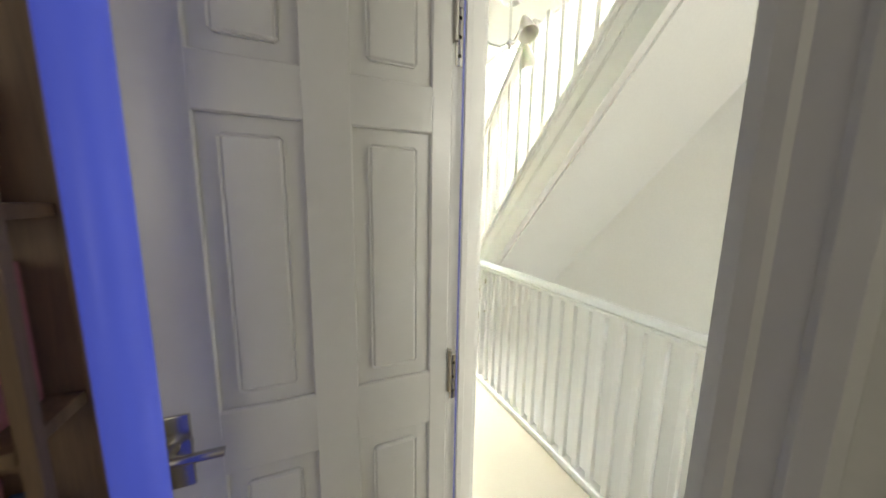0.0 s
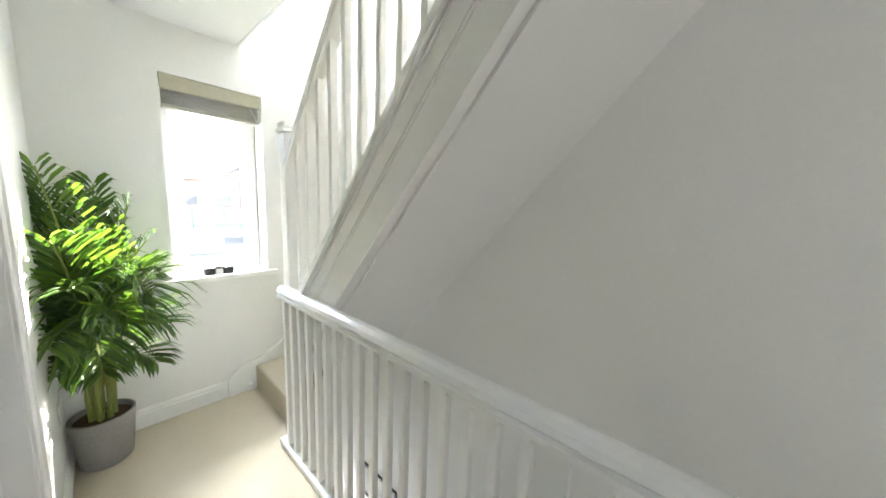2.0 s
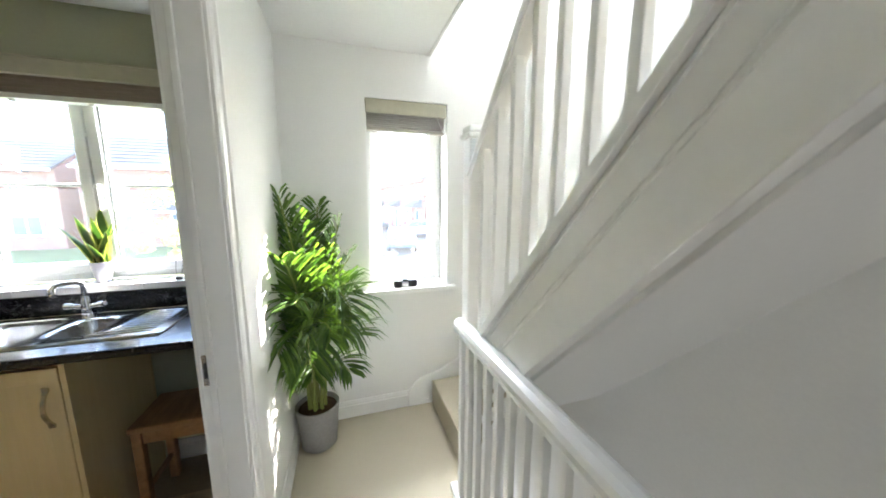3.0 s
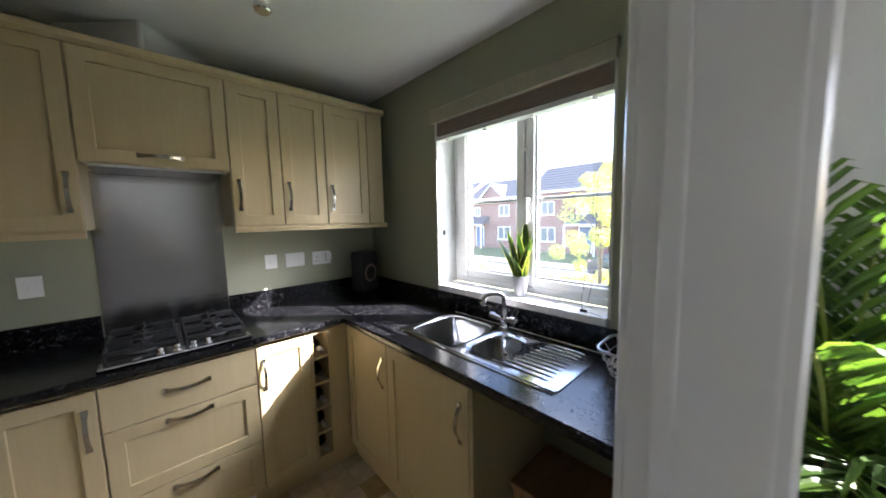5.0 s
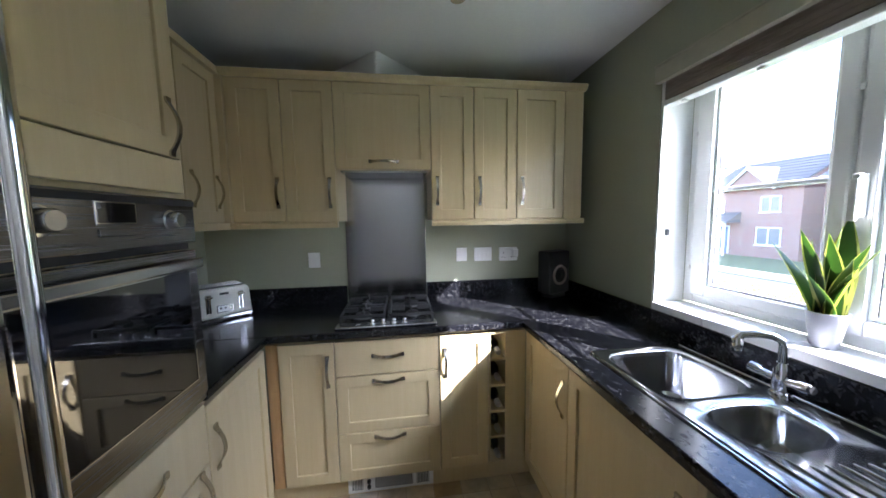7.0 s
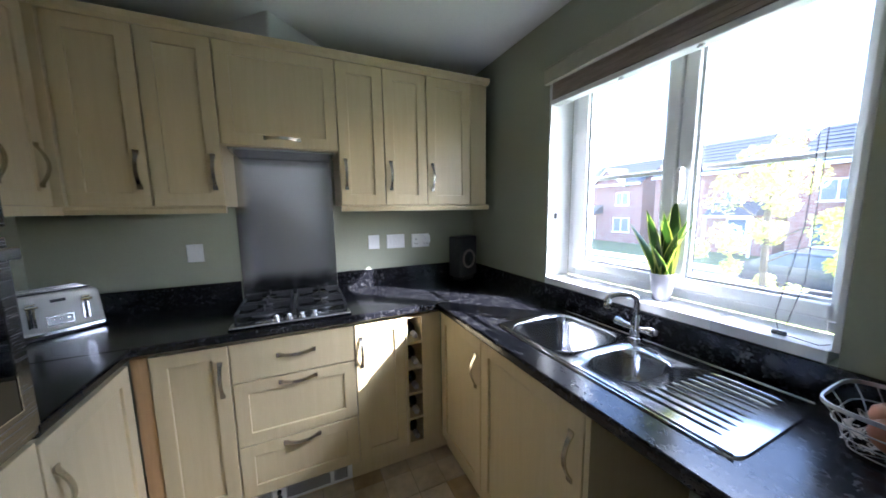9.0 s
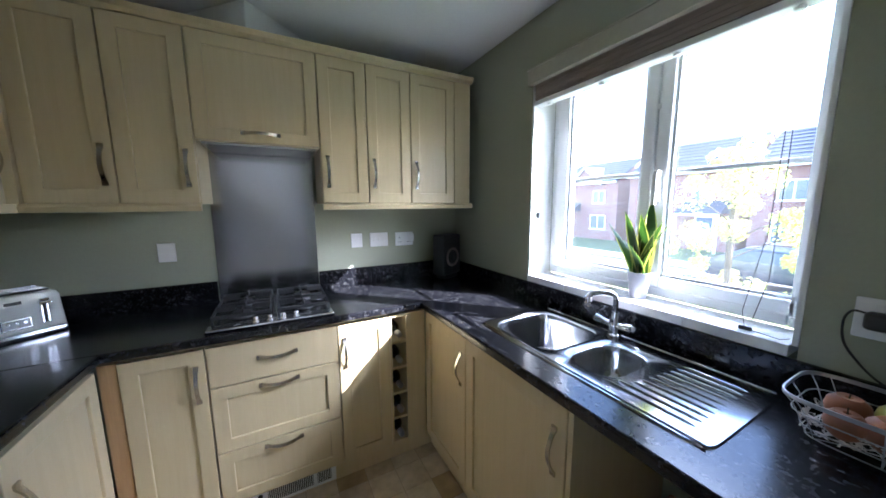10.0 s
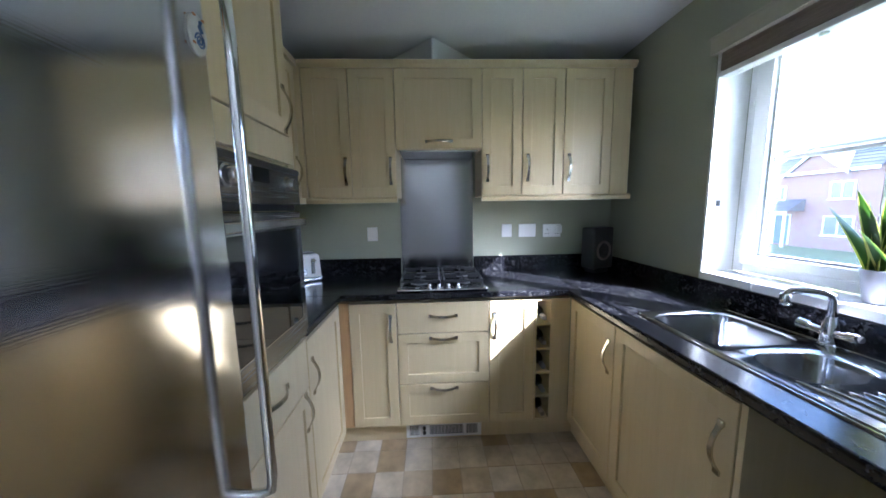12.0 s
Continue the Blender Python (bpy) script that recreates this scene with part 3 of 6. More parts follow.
# ---- windows ----


def casement(name, x0, x1, z0, z1, panes, label, bar_z, handle_x):
    """uPVC window: outer frame, mullion, one stepped sash a light, beads, glazing bar, pane, handle.
    panes: the clear width of each light, from and to."""
    g = structure_group(name, label, "window")
    y0, y1 = 0.16, 0.225
    f = 0.052
    part("frame", boxes((x0, x0 + f, y0, y1, z0, z1), (x1 - f, x1, y0, y1, z0, z1), (x0 + f, x1 - f, y0, y1, z0, z0 + f), (x0 + f, x1 - f, y0, y1, z1 - f, z1), bevel=0.006), UPVC, g)
    mids = [(p[1] + q[0]) / 2 for p, q in zip(panes, panes[1:])]
    for m in mids:
        part("mullion", boxes((m - 0.022, m + 0.022, y0 + 0.004, y1, z0 + f, z1 - f), bevel=0.006), UPVC, g)
    ends = [x0 + f - 0.012] + mids + [x1 - f + 0.012]
    for k, (a, b) in enumerate(panes):
        lo, hi = ends[k] + (0.006 if k else 0.0), ends[k + 1] - (0.006 if k < len(mids) else 0.0)
        c, d = z0 + f - 0.012, z1 - f + 0.012
        ga, gb = z0 + f + 0.05, z1 - f - 0.05
        sash = part("sash", boxes((lo, a - 0.012, y0 - 0.014, y1 - 0.012, c, d), (b + 0.012, hi, y0 - 0.014, y1 - 0.012, c, d), (a - 0.012, b + 0.012, y0 - 0.014, y1 - 0.012, c, ga - 0.012), (a - 0.012, b + 0.012, y0 - 0.014, y1 - 0.012, gb + 0.012, d), bevel=0.007), UPVC, g)
        part("glazing_bead", boxes((a - 0.012, a, y0 + 0.002, y0 + 0.018, ga - 0.012, gb + 0.012), (b, b + 0.012, y0 + 0.002, y0 + 0.018, ga - 0.012, gb + 0.012), (a, b, y0 + 0.002, y0 + 0.018, ga - 0.012, ga), (a, b, y0 + 0.002, y0 + 0.018, gb, gb + 0.012), bevel=0.003), UPVC, sash)
        part("gasket", boxes((a, a + 0.003, y0 + 0.016, y0 + 0.020, ga, gb), (b - 0.003, b, y0 + 0.016, y0 + 0.020, ga, gb), (a + 0.003, b - 0.003, y0 + 0.016, y0 + 0.020, ga, ga + 0.003), (a + 0.003, b - 0.003, y0 + 0.016, y0 + 0.020, gb - 0.003, gb)), BLACK, sash)
        part("glazing_bar", boxes((a + 0.003, b - 0.003, y0 + 0.024, y0 + 0.036, bar_z - 0.010, bar_z + 0.010), bevel=0.004), UPVC, sash)
        part("pane", boxes((a - 0.004, b + 0.004, y0 + 0.021, y0 + 0.023, ga - 0.004, gb + 0.004)), GLASS, sash)
        if k == len(panes) - 1:
            hx = handle_x
            bm = boxes((hx - 0.012, hx + 0.012, y0 - 0.026, y0 - 0.014, 1.45, 1.58), (hx - 0.010, hx + 0.010, y0 - 0.05, y0 - 0.026, 1.55, 1.58), (hx - 0.010, hx + 0.010, y0 - 0.056, y0 - 0.040, 1.44, 1.565), bevel=0.005)
            part("handle", bm, WHITE_PLASTIC, sash, "white lever handle")
        for z in (z0 + 0.16, z1 - 0.30):
            part("hinge_cover", boxes((lo - 0.008, lo + 0.004, y0 - 0.019, y0 - 0.012, z, z + 0.02), bevel=0.002), WHITE_PLASTIC, sash)
    return g


kw = casement("window_1", 0.824, 1.866, 1.05, 2.126, ((0.95, 1.312), (1.445, 1.822)), "white upvc kitchen window with two lights and a handle", 1.575, 1.405)
SILL_TILE = material("white_sill_tile", (0.78, 0.78, 0.77), 0.25, grain=0.03, scale=20)
for k in range(4):
    part("window_sill", boxes((0.824 + k * 0.2605, 0.824 + (k + 1) * 0.2605 - 0.002, -0.012, 0.16, 1.012, 1.048), bevel=0.003), SILL_TILE, kw, "white glazed sill tile")
part("wall_switch", boxes((0.824, 0.829, 0.045, 0.062, 1.37, 1.40), bevel=0.001), BLACK_GREY, kw, "small dark clip on the reveal")
lw = casement("window_2", 2.822, 3.358, 0.90, 2.124, ((2.925, 3.255),), "narrow white upvc landing window", 1.545, 2.90)
part("window_sill", boxes((2.76, 3.42, -0.045, -0.001, 0.864, 0.898), (2.822, 3.358, -0.001, 0.16, 0.864, 0.898), bevel=0.004), GLOSS, lw, "white painted sill board")
uw = structure_group("window_3", "white upvc window of the floor above", "window")
part("frame", boxes((3.40, 3.45, 0.16, 0.22, 3.4, 4.6), (3.90, 3.95, 0.16, 0.22, 3.4, 4.6), (3.45, 3.90, 0.16, 0.22, 3.4, 3.45), (3.45, 3.90, 0.16, 0.22, 4.55, 4.6)), UPVC, uw)
part("pane", boxes((3.45, 3.90, 0.18, 0.182, 3.45, 4.55)), GLASS, uw)

# blinds
b1 = thing("window_blind", "raised taupe roman blind with a cream valance and pale bottom rail", "blind", (1.345, 0, 1.965))
part("valance", boxes((-0.545, 0.535, -0.03, -0.002, 0.105, 0.178), bevel=0.003), BLIND_CREAM, b1, "cream valance")
part("head_trim", boxes((-0.55, 0.54, -0.034, -0.002, 0.178, 0.186), bevel=0.001), BLIND_CREAM, b1)
for k in range(5):
    part("slat", boxes((-0.518, 0.518, 0.004, 0.05 - k * 0.004, 0.03 + k * 0.019, 0.0485 + k * 0.019), bevel=0.002), BLIND_BROWN, b1)
part("bottom_rail", boxes((-0.519, 0.519, 0.0, 0.055, 0.0, 0.026), bevel=0.005), WHITE_PLASTIC, b1, "white bottom rail")
for k in range(4):
    bm = bmesh.new()
    lathe(bm, [(0.004, -0.012), (0.012, -0.010), (0.014, -0.004), (0.008, 0.0)], (-0.43 + k * 0.29, 0.02, 0.0), 12)
    part("cord_knob", bm, WHITE_PLASTIC, b1, smooth=True)
bm = bmesh.new()
tube(bm, [(0.44, 0.04, 0.10), (0.438, 0.045, -0.3), (0.43, 0.05, -0.6), (0.40, 0.03, -0.86), (0.42, 0.0, -0.905), (0.50, -0.005, -0.91), (0.51, 0.03, -0.911)], 0.0012, 6)
tube(bm, [(0.45, 0.04, 0.10), (0.452, 0.045, -0.4), (0.445, 0.05, -0.75), (0.425, 0.03, -0.885)], 0.0012, 6)
part("cord", bm, BLACK_GREY, b1, "thin dark pull cord")
part("cord_weight", boxes((0.40, 0.432, 0.012, 0.022, -0.915, -0.902), bevel=0.003), BLACK, b1)
b2 = thing("window_blind", "raised grey wooden venetian blind above the landing window", "blind", (3.09, 0.04, 1.95))
part("valance", boxes((-0.266, 0.264, -0.035, -0.022, 0.09, 0.174), bevel=0.004), BLIND_CREAM, b2, "grey-cream valance board")
for k in range(7):
    part("slat", boxes((-0.258, 0.258, -0.02, 0.028, 0.012 + k * 0.0125, 0.0165 + k * 0.0125), bevel=0.001), BLIND_GREY, b2)
part("bottom_rail", boxes((-0.258, 0.258, -0.02, 0.028, -0.012, 0.008), bevel=0.003), BLIND_GREY, b2)
bm = bmesh.new()
tube(bm, [(0.20, -0.03, 0.09), (0.215, -0.034, 0.05), (0.245, -0.03, -0.005), (0.23, -0.03, 0.04)], 0.0015, 6)
part("cord", bm, WHITE_PLASTIC, b2)

# ---- stairs ----
stair = thing("staircase", "carpeted winding staircase with white painted string, rising", "staircase", (3.6, -0.8, 0.0))
NX, NY = 3.175, -0.79


def tread(outline, z, name="tread"):
    bm = bmesh.new()
    prism(bm, [(x - 3.6, y + 0.8) for x, y in outline], "z", z - 0.19, z)
    bmesh.ops.bevel(bm, geom=[e for e in bm.edges if all(abs(v.co.z - z) < 1e-6 for v in e.verts)], offset=0.018, segments=3, affect="EDGES", profile=0.5)
    part(name, bm, CARPET, stair)


tread([(3.24, -0.026), (3.24, -0.735), (NX + 0.06, NY), (3.62, -0.026)], 0.185)
tread([(3.62, -0.026), (NX + 0.06, NY), (XW, -0.10), (XW, -0.026)], 0.37)
tread([(XW, -0.10), (NX + 0.06, NY), (XW, -0.62)], 0.555)
tread([(XW, -0.62), (NX + 0.06, NY), (NX + 0.06, -0.87), (XW, -0.87)], 0.74)
SL = 1.10                       # rise over going of the upper flight
for k in range(11):
    y, z = -0.87 - k * 0.178, 0.92 + k * 0.196
    tread([(3.24, y), (3.24, y - 0.178), (XW, y - 0.178), (XW, y)], z)


def slant(bm, y0, z0, y1, h0, h1, x0, x1):
    """A board along the upper flight, between two heights over its lower line."""
    z1 = z0 + SL * (y0 - y1)
    prism(bm, [(y0, z0 + h0), (y1, z1 + h0), (y1, z1 + h1), (y0, z0 + h1)], "x", x0, x1)
    return bm


def local(bm):
    bmesh.ops.translate(bm, verts=bm.verts, vec=(-3.6, 0.8, 0))
    return bm


# lower edge of the string passes (y -1.29, z 0.94)
YS, ZS, YE = -0.82, 0.395, -3.28
bm = bmesh.new()
prism(bm, [(-1.00, 0.95), (YE, 0.95 + SL * 2.28), (YE, 0.945 + SL * 1.99), (-1.29, 0.945), (-1.19, 0.84), (-0.83, 0.62), (-0.83, 0.77)], "x", 3.19, 3.225)
part("string_board", local(bm), GLOSS, stair, "white painted string board")
for h, t, wd in ((0.0, 0.012, 0.03), (0.18, 0.004, 0.008), (0.202, 0.004, 0.008), (0.30, 0.006, 0.012)):
    bm = bmesh.new()
    slant(bm, -1.05, 0.681, YE, h, h + wd, 3.19 - t, 3.19)
    part("string_moulding", local(bm), GLOSS, stair)
bm = bmesh.new()
slant(bm, -1.0, 0.95, YE, 0.0, 0.04, 3.168, 3.235)
part("string_cap", local(bm), GLOSS, stair)
bm = bmesh.new()
slant(bm, -0.83, 0.439, YE, -0.02, 0.0, 3.2255, XW)
part("soffit", local(bm), PAINT_WHITE, stair, "plain white plastered underside")
# steps down
down = thing("staircase", "carpeted straight staircase going down beside a white wall", "staircase", (3.6, -2.86, 0.0))
for k in range(11):
    part("tread", boxes((-0.42, 0.33, k * 0.21, k * 0.21 + 0.235, -0.19 * (k + 1) - 0.19, -0.19 * (k + 1)), bevel=0.012), CARPET, down)
bm = bmesh.new()
prism(bm, [(0.0, 0.02), (0.0, -0.2), (2.3, -2.28), (2.3, -2.02)], "x", 0.332, 0.349)
part("wall_string", bm, GLOSS, down, "white painted wall string")


def baluster_bm(h, base=0.0, slope=0.0):
    """Square spindle with stop-chamfered middle."""
    bm = bmesh.new()
    a, c = 0.0140, 0.0134
    rows = [(a, 0.0), (a, 0.14), (c, 0.165), (c, h - 0.165), (a, h - 0.14), (a, h)]
    rings = []
    for i, (r, z) in enumerate(rows):
        k = 0.16 if r == c else 0.06
        ring = []
        for sx, sy in ((1, 1), (-1, 1), (-1, -1), (1, -1)):
            p = [(sx * r, sy * r * (1 - k)), (sx * r * (1 - k), sy * r)]
            for q in (p if sx * sy > 0 else p[::-1]):
                ring.append(bm.verts.new((q[0], q[1], z + base - (slope * q[1] if i in (0, len(rows) - 1) else 0))))
        rings.append(ring)
    for p, q in zip(rings, rings[1:]):
        for j in range(8):
            bm.faces.new((p[j], p[(j + 1) % 8], q[(j + 1) % 8], q[j]))
    bm.faces.new(rings[0][::-1])
    bm.faces.new(rings[-1])
    return bm


def rail_profile():
    return [(-0.030, 0.0), (-0.030, 0.014), (-0.022, 0.022), (-0.032, 0.034), (-0.026, 0.052), (-0.010, 0.060), (0.010, 0.060), (0.026, 0.052), (0.032, 0.034), (0.022, 0.022), (0.030, 0.014), (0.030, 0.0)]


RX = 3.165
fence = thing("balustrade", "white painted landing balustrade with square spindles", "balustrade", (RX, -1.78, 0.0))
bm = bmesh.new()
sweep(bm, [(0, -0.95, 0.90), (0, 0, 0.90), (0, 0.985, 0.90)], [(a * 1.1, b) for a, b in rail_profile()])
part("handrail", bm, GLOSS, fence, "white moulded handrail")
part("base_rail", boxes((-0.03, 0.03, -0.95, 1.04, 0.012, 0.045), bevel=0.006), GLOSS, fence)
spindle = mesh_of("spindle", baluster_bm(0.87), GLOSS)
n = 22
for k in range(n):
    s = new("spindle", spindle)
    s.parent = fence
    s.location = (0, -0.885 + k * (1.84 / (n - 1)), 0.04)


def newel(at, h, label):
    g = thing("newel_post", label, "newel post", at)
    part("post", boxes((-0.037, 0.037, -0.037, 0.037, 0, h - 0.05), bevel=0.006), GLOSS, g)
    part("cap", boxes((-0.050, 0.050, -0.050, 0.050, h - 0.05, h - 0.028), (-0.043, 0.043, -0.043, 0.043, h - 0.028, h), bevel=0.009), GLOSS, g)
    return g


newel((RX + 0.01, -2.77, 0.0), 1.07, "white painted square newel post ending the landing balustrade")
newel((NX + 0.035, NY - 0.03, 0.0), 1.80, "tall white painted newel post at the foot of the stairs")
upper = thing("balustrade", "white painted sloping balustrade on the upper flight", "balustrade", (3.2, -1.0, 1.0))
bm = bmesh.new()
sweep(bm, [(0, 0.14, 0.575), (0, -1.0, 0.575 + 1.14 * SL), (0, -2.3, 0.575 + 2.44 * SL)], rail_profile())
part("handrail", bm, GLOSS, upper, "white moulded sloping handrail")
spindle_up = mesh_of("spindle", baluster_bm(0.745, 0.0, SL), GLOSS)
for k in range(20):
    s = new("spindle", spindle_up)
    s.parent = upper
    s.location = (0, 0.05 - k * 0.108, -0.015 + SL * (k * 0.108 - 0.05))
pic = thing("picture_frame", "small dark-framed grey print on the stair wall", "picture", (XW, -0.6, -1.15))
part("frame", boxes((-0.02, -0.001, -0.24, -0.22, 0, 0.3), (-0.02, -0.001, 0.22, 0.24, 0, 0.3), (-0.02, -0.001, -0.22, 0.22, 0, 0.02), (-0.02, -0.001, -0.22, 0.22, 0.28, 0.3)), BLACK_GREY, pic)
part("print", boxes((-0.012, -0.001, -0.22, 0.22, 0.02, 0.28)), PICTURE, pic)

# ---- landing things ----
lamp = thing("ceiling_light", "three-arm chrome ceiling light with frosted tulip shades, unlit", "ceiling light", (2.94, -1.72, 2.18))
bm = bmesh.new()
lathe(bm, [(0.004, -0.02), (0.010, -0.012), (0.006, 0.0), (0.014, 0.01), (0.016, 0.02), (0.007, 0.03), (0.007, 0.20), (0.05, 0.205), (0.05, 0.228)], (0, 0, 0), 16)
part("stem", bm, CHROME, lamp, smooth=True)
for k in range(3):
    a = radians(20 + 120 * k)
    c, s = math.cos(a), math.sin(a)
    bm = bmesh.new()
    tube(bm, [(0.01 * c, 0.01 * s, 0.012), (0.05 * c, 0.05 * s, 0.004), (0.10 * c, 0.10 * s, 0.022), (0.135 * c, 0.135 * s, 0.055), (0.155 * c, 0.155 * s, 0.06), (0.162 * c, 0.162 * s, 0.05)], 0.005, 8)
    arm = part("arm", bm, CHROME, lamp, smooth=True)
    bm = bmesh.new()
    lathe(bm, [(0.012, 0.05), (0.018, 0.035), (0.026, 0.01), (0.036, -0.03), (0.046, -0.062), (0.042, -0.06), (0.03, -0.02), (0.015, 0.03)], (0, 0, 0), 20)
    bmesh.ops.rotate(bm, verts=bm.verts, matrix=Euler((0, radians(-28), 0)).to_matrix())
    bmesh.ops.rotate(bm, verts=bm.verts, matrix=Euler((0, 0, a)).to_matrix())
    bmesh.ops.translate(bm, verts=bm.verts, vec=(0.165 * c, 0.165 * s, 0.015))
    part("shade", bm, FROSTED, arm, "frosted glass tulip shade", smooth=True)

door = thing("panel_door", "white six-panel door standing open into the study", "door", (2.2275, -2.533, 0.01), turn=178)
W_, H_ = 0.56, 1.98
bm = boxes((-0.0008, W_, -0.009, 0.009, 0, H_))
for s in (1, -1):
    y0, y1 = sorted((s * 0.009, s * 0.0195))
    cols, rows_ = ((0.0, 0.044), (0.196, 0.28), (0.432, W_)), ((0, 0.20), (0.88, 1.005), (1.513, 1.602), (1.86, H_))
    for a, b in cols:
        box(bm, max(a, -0.0008), b, y0, y1, 0, H_, 0.003, 1)
    for a, b in rows_:
        box(bm, 0.04, 0.436, y0 + 0.0002, y1 - 0.0004, a, b, 0.003, 1)
    for xa, xb in ((0.044, 0.196), (0.28, 0.432)):
        for za, zb in ((0.20, 0.88), (1.005, 1.513), (1.602, 1.86)):
            y0p, y1p = sorted((s * 0.009, s * 0.0165))
            box(bm, xa + 0.028, xb - 0.028, y0p, y1p, za + 0.028, zb - 0.028, 0.0072, 1)
part("leaf", bm, GLOSS, door)
# Thin strips paint the blue lamp's light on door stop and leaf edge.
part("blue_spill_strip", boxes((2.247, 2.251, -2.5565, -2.5545, 0.0, 2.02)), BLUE_SPILL, study_doorway, "painted reflection of blue light on the door stop")
part("blue_spill_strip", boxes((W_, W_ + 0.004, -0.019, 0.019, 0, H_), bevel=0.001), BLUE_SPILL, door, "painted blue light on the door edge")
for z in (0.25, 1.0, 1.74):
    bm = boxes((-0.004, 0.002, -0.016, 0.016, z - 0.05, z + 0.05))
    lathe(bm, [(0.006, z - 0.05), (0.006, z + 0.05)], (-0.004, 0.022, 0), 10)
    part("hinge", bm, NICKEL, door, "steel butt hinge")
for s in (1, -1):
    bm = bmesh.new()
    lathe(bm, [(0.026, 0), (0.024, 0.008), (0.010, 0.010), (0.010, 0.045), (0.012, 0.05)], (0, 0, 0), 20, "y")
    if s < 0:
        bmesh.ops.scale(bm, verts=bm.verts, vec=(1, -1, 1))
    bmesh.ops.translate(bm, verts=bm.verts, vec=(W_ - 0.06, s * 0.0195, 0.965))
    box(bm, W_ - 0.085, W_ - 0.035, min(s * 0.0195, s * 0.026), max(s * 0.0195, s * 0.026), 0.885, 1.02, 0.003)
    tube(bm, [(W_ - 0.06, s * 0.062, 0.965), (W_ - 0.09, s * 0.066, 0.967), (W_ - 0.14, s * 0.062, 0.963)], 0.008, 10)
    part("handle", bm, NICKEL, door, "satin nickel lever handle", smooth=True)
part("hinge_plate", boxes((2.237, 2.254, -2.5445, -2.5428, 0.93, 1.04), bevel=0.0006), NICKEL, study_doorway, "steel hinge plate on the lining")
part("hinge_plate", boxes((2.237, 2.254, -2.5445, -2.5428, 1.66, 1.77), bevel=0.0006), NICKEL, study_doorway, "steel hinge plate on the lining")
for z in (0.95, 0.985, 1.02, 1.68, 1.715, 1.75):
    bm = bmesh.new()
    lathe(bm, [(0.004, 0), (0.003, 0.0008)], (2.2455, -2.5445, z), 10, "y")
    part("screw", bm, BLACK_GREY, study_doorway)

# bookcase in the study
bc = thing("bookcase", "dark wooden bookcase with books and boxes, half full", "bookcase", (1.27, -2.50, 0.0))
part("side_panel", boxes((-0.37, -0.35, -0.15, 0, 0, 2.1), bevel=0.002), SHELF, bc)
part("post", boxes((0.352, 0.37, -0.15, -0.132, 0, 2.1), bevel=0.002), SHELF, bc)
part("post", boxes((0.352, 0.37, -0.018, 0, 0, 2.1), bevel=0.002), SHELF, bc)
part("back_panel", boxes((-0.35, 0.35, -0.01, -0.002, 0, 2.1)), SHELF, bc)
for z in (0.04, 0.40, 0.72, 1.07, 1.36, 1.72, 2.08):
    part("shelf", boxes((-0.35, 0.35, -0.148, -0.012, z, z + 0.02), bevel=0.002), SHELF, bc)
rnd = random.Random(4)
for z in (0.06, 0.42, 0.74, 1.09, 1.38):
    x = -0.33
    while x < 0.285:
        w, h = rnd.uniform(0.02, 0.055), rnd.uniform(0.17, 0.26)
        bk = single("book", boxes((1.27 + x, 1.27 + x + w, -2.50 - 0.14, -2.50 - 0.02, z, z + h), bevel=0.003), rnd.choice(SKIN_BOOK), "closed book standing on the bookcase shelf", "book", "books on the bookcase")
        x += w + rnd.choice((0.002, 0.004, 0.03))

tl = thing("floor_lamp", "tall glowing blue light tube standing beside the bookcase", "lamp", (1.735, -2.668, 0.0))
bm = bmesh.new()
lathe(bm, [(0.05, 0), (0.05, 0.012), (0.012, 0.016)], (0, 0, 0), 20)
part("foot", bm, BLACK, tl, smooth=True)
bm = bmesh.new()
lathe(bm, [(0.028, 0.016), (0.028, 1.98), (0.02, 2.0)], (0, 0, 0), 16)
part("tube", bm, BLUE_GLOW, tl, "glowing blue tube", smooth=True)

# palm
palm = thing("potted_palm", "tall green areca palm in a round grey pot on the carpet", "plant", (2.465, -0.19, 0.0))
bm = bmesh.new()
lathe(bm, [(0.092, 0.0), (0.102, 0.01), (0.124, 0.235), (0.126, 0.266), (0.117, 0.270), (0.113, 0.24), (0.112, 0.2)], (0, 0, 0), 40)
part("pot", bm, POT_GREY, palm, "matt grey round pot", smooth=True)
bm = bmesh.new()
lathe(bm, [(0.112, 0.20), (0.112, 0.24), (0.05, 0.25), (0.01, 0.246)], (0, 0, 0), 24)
part("soil", bm, SOIL, palm)
rnd = random.Random(11)


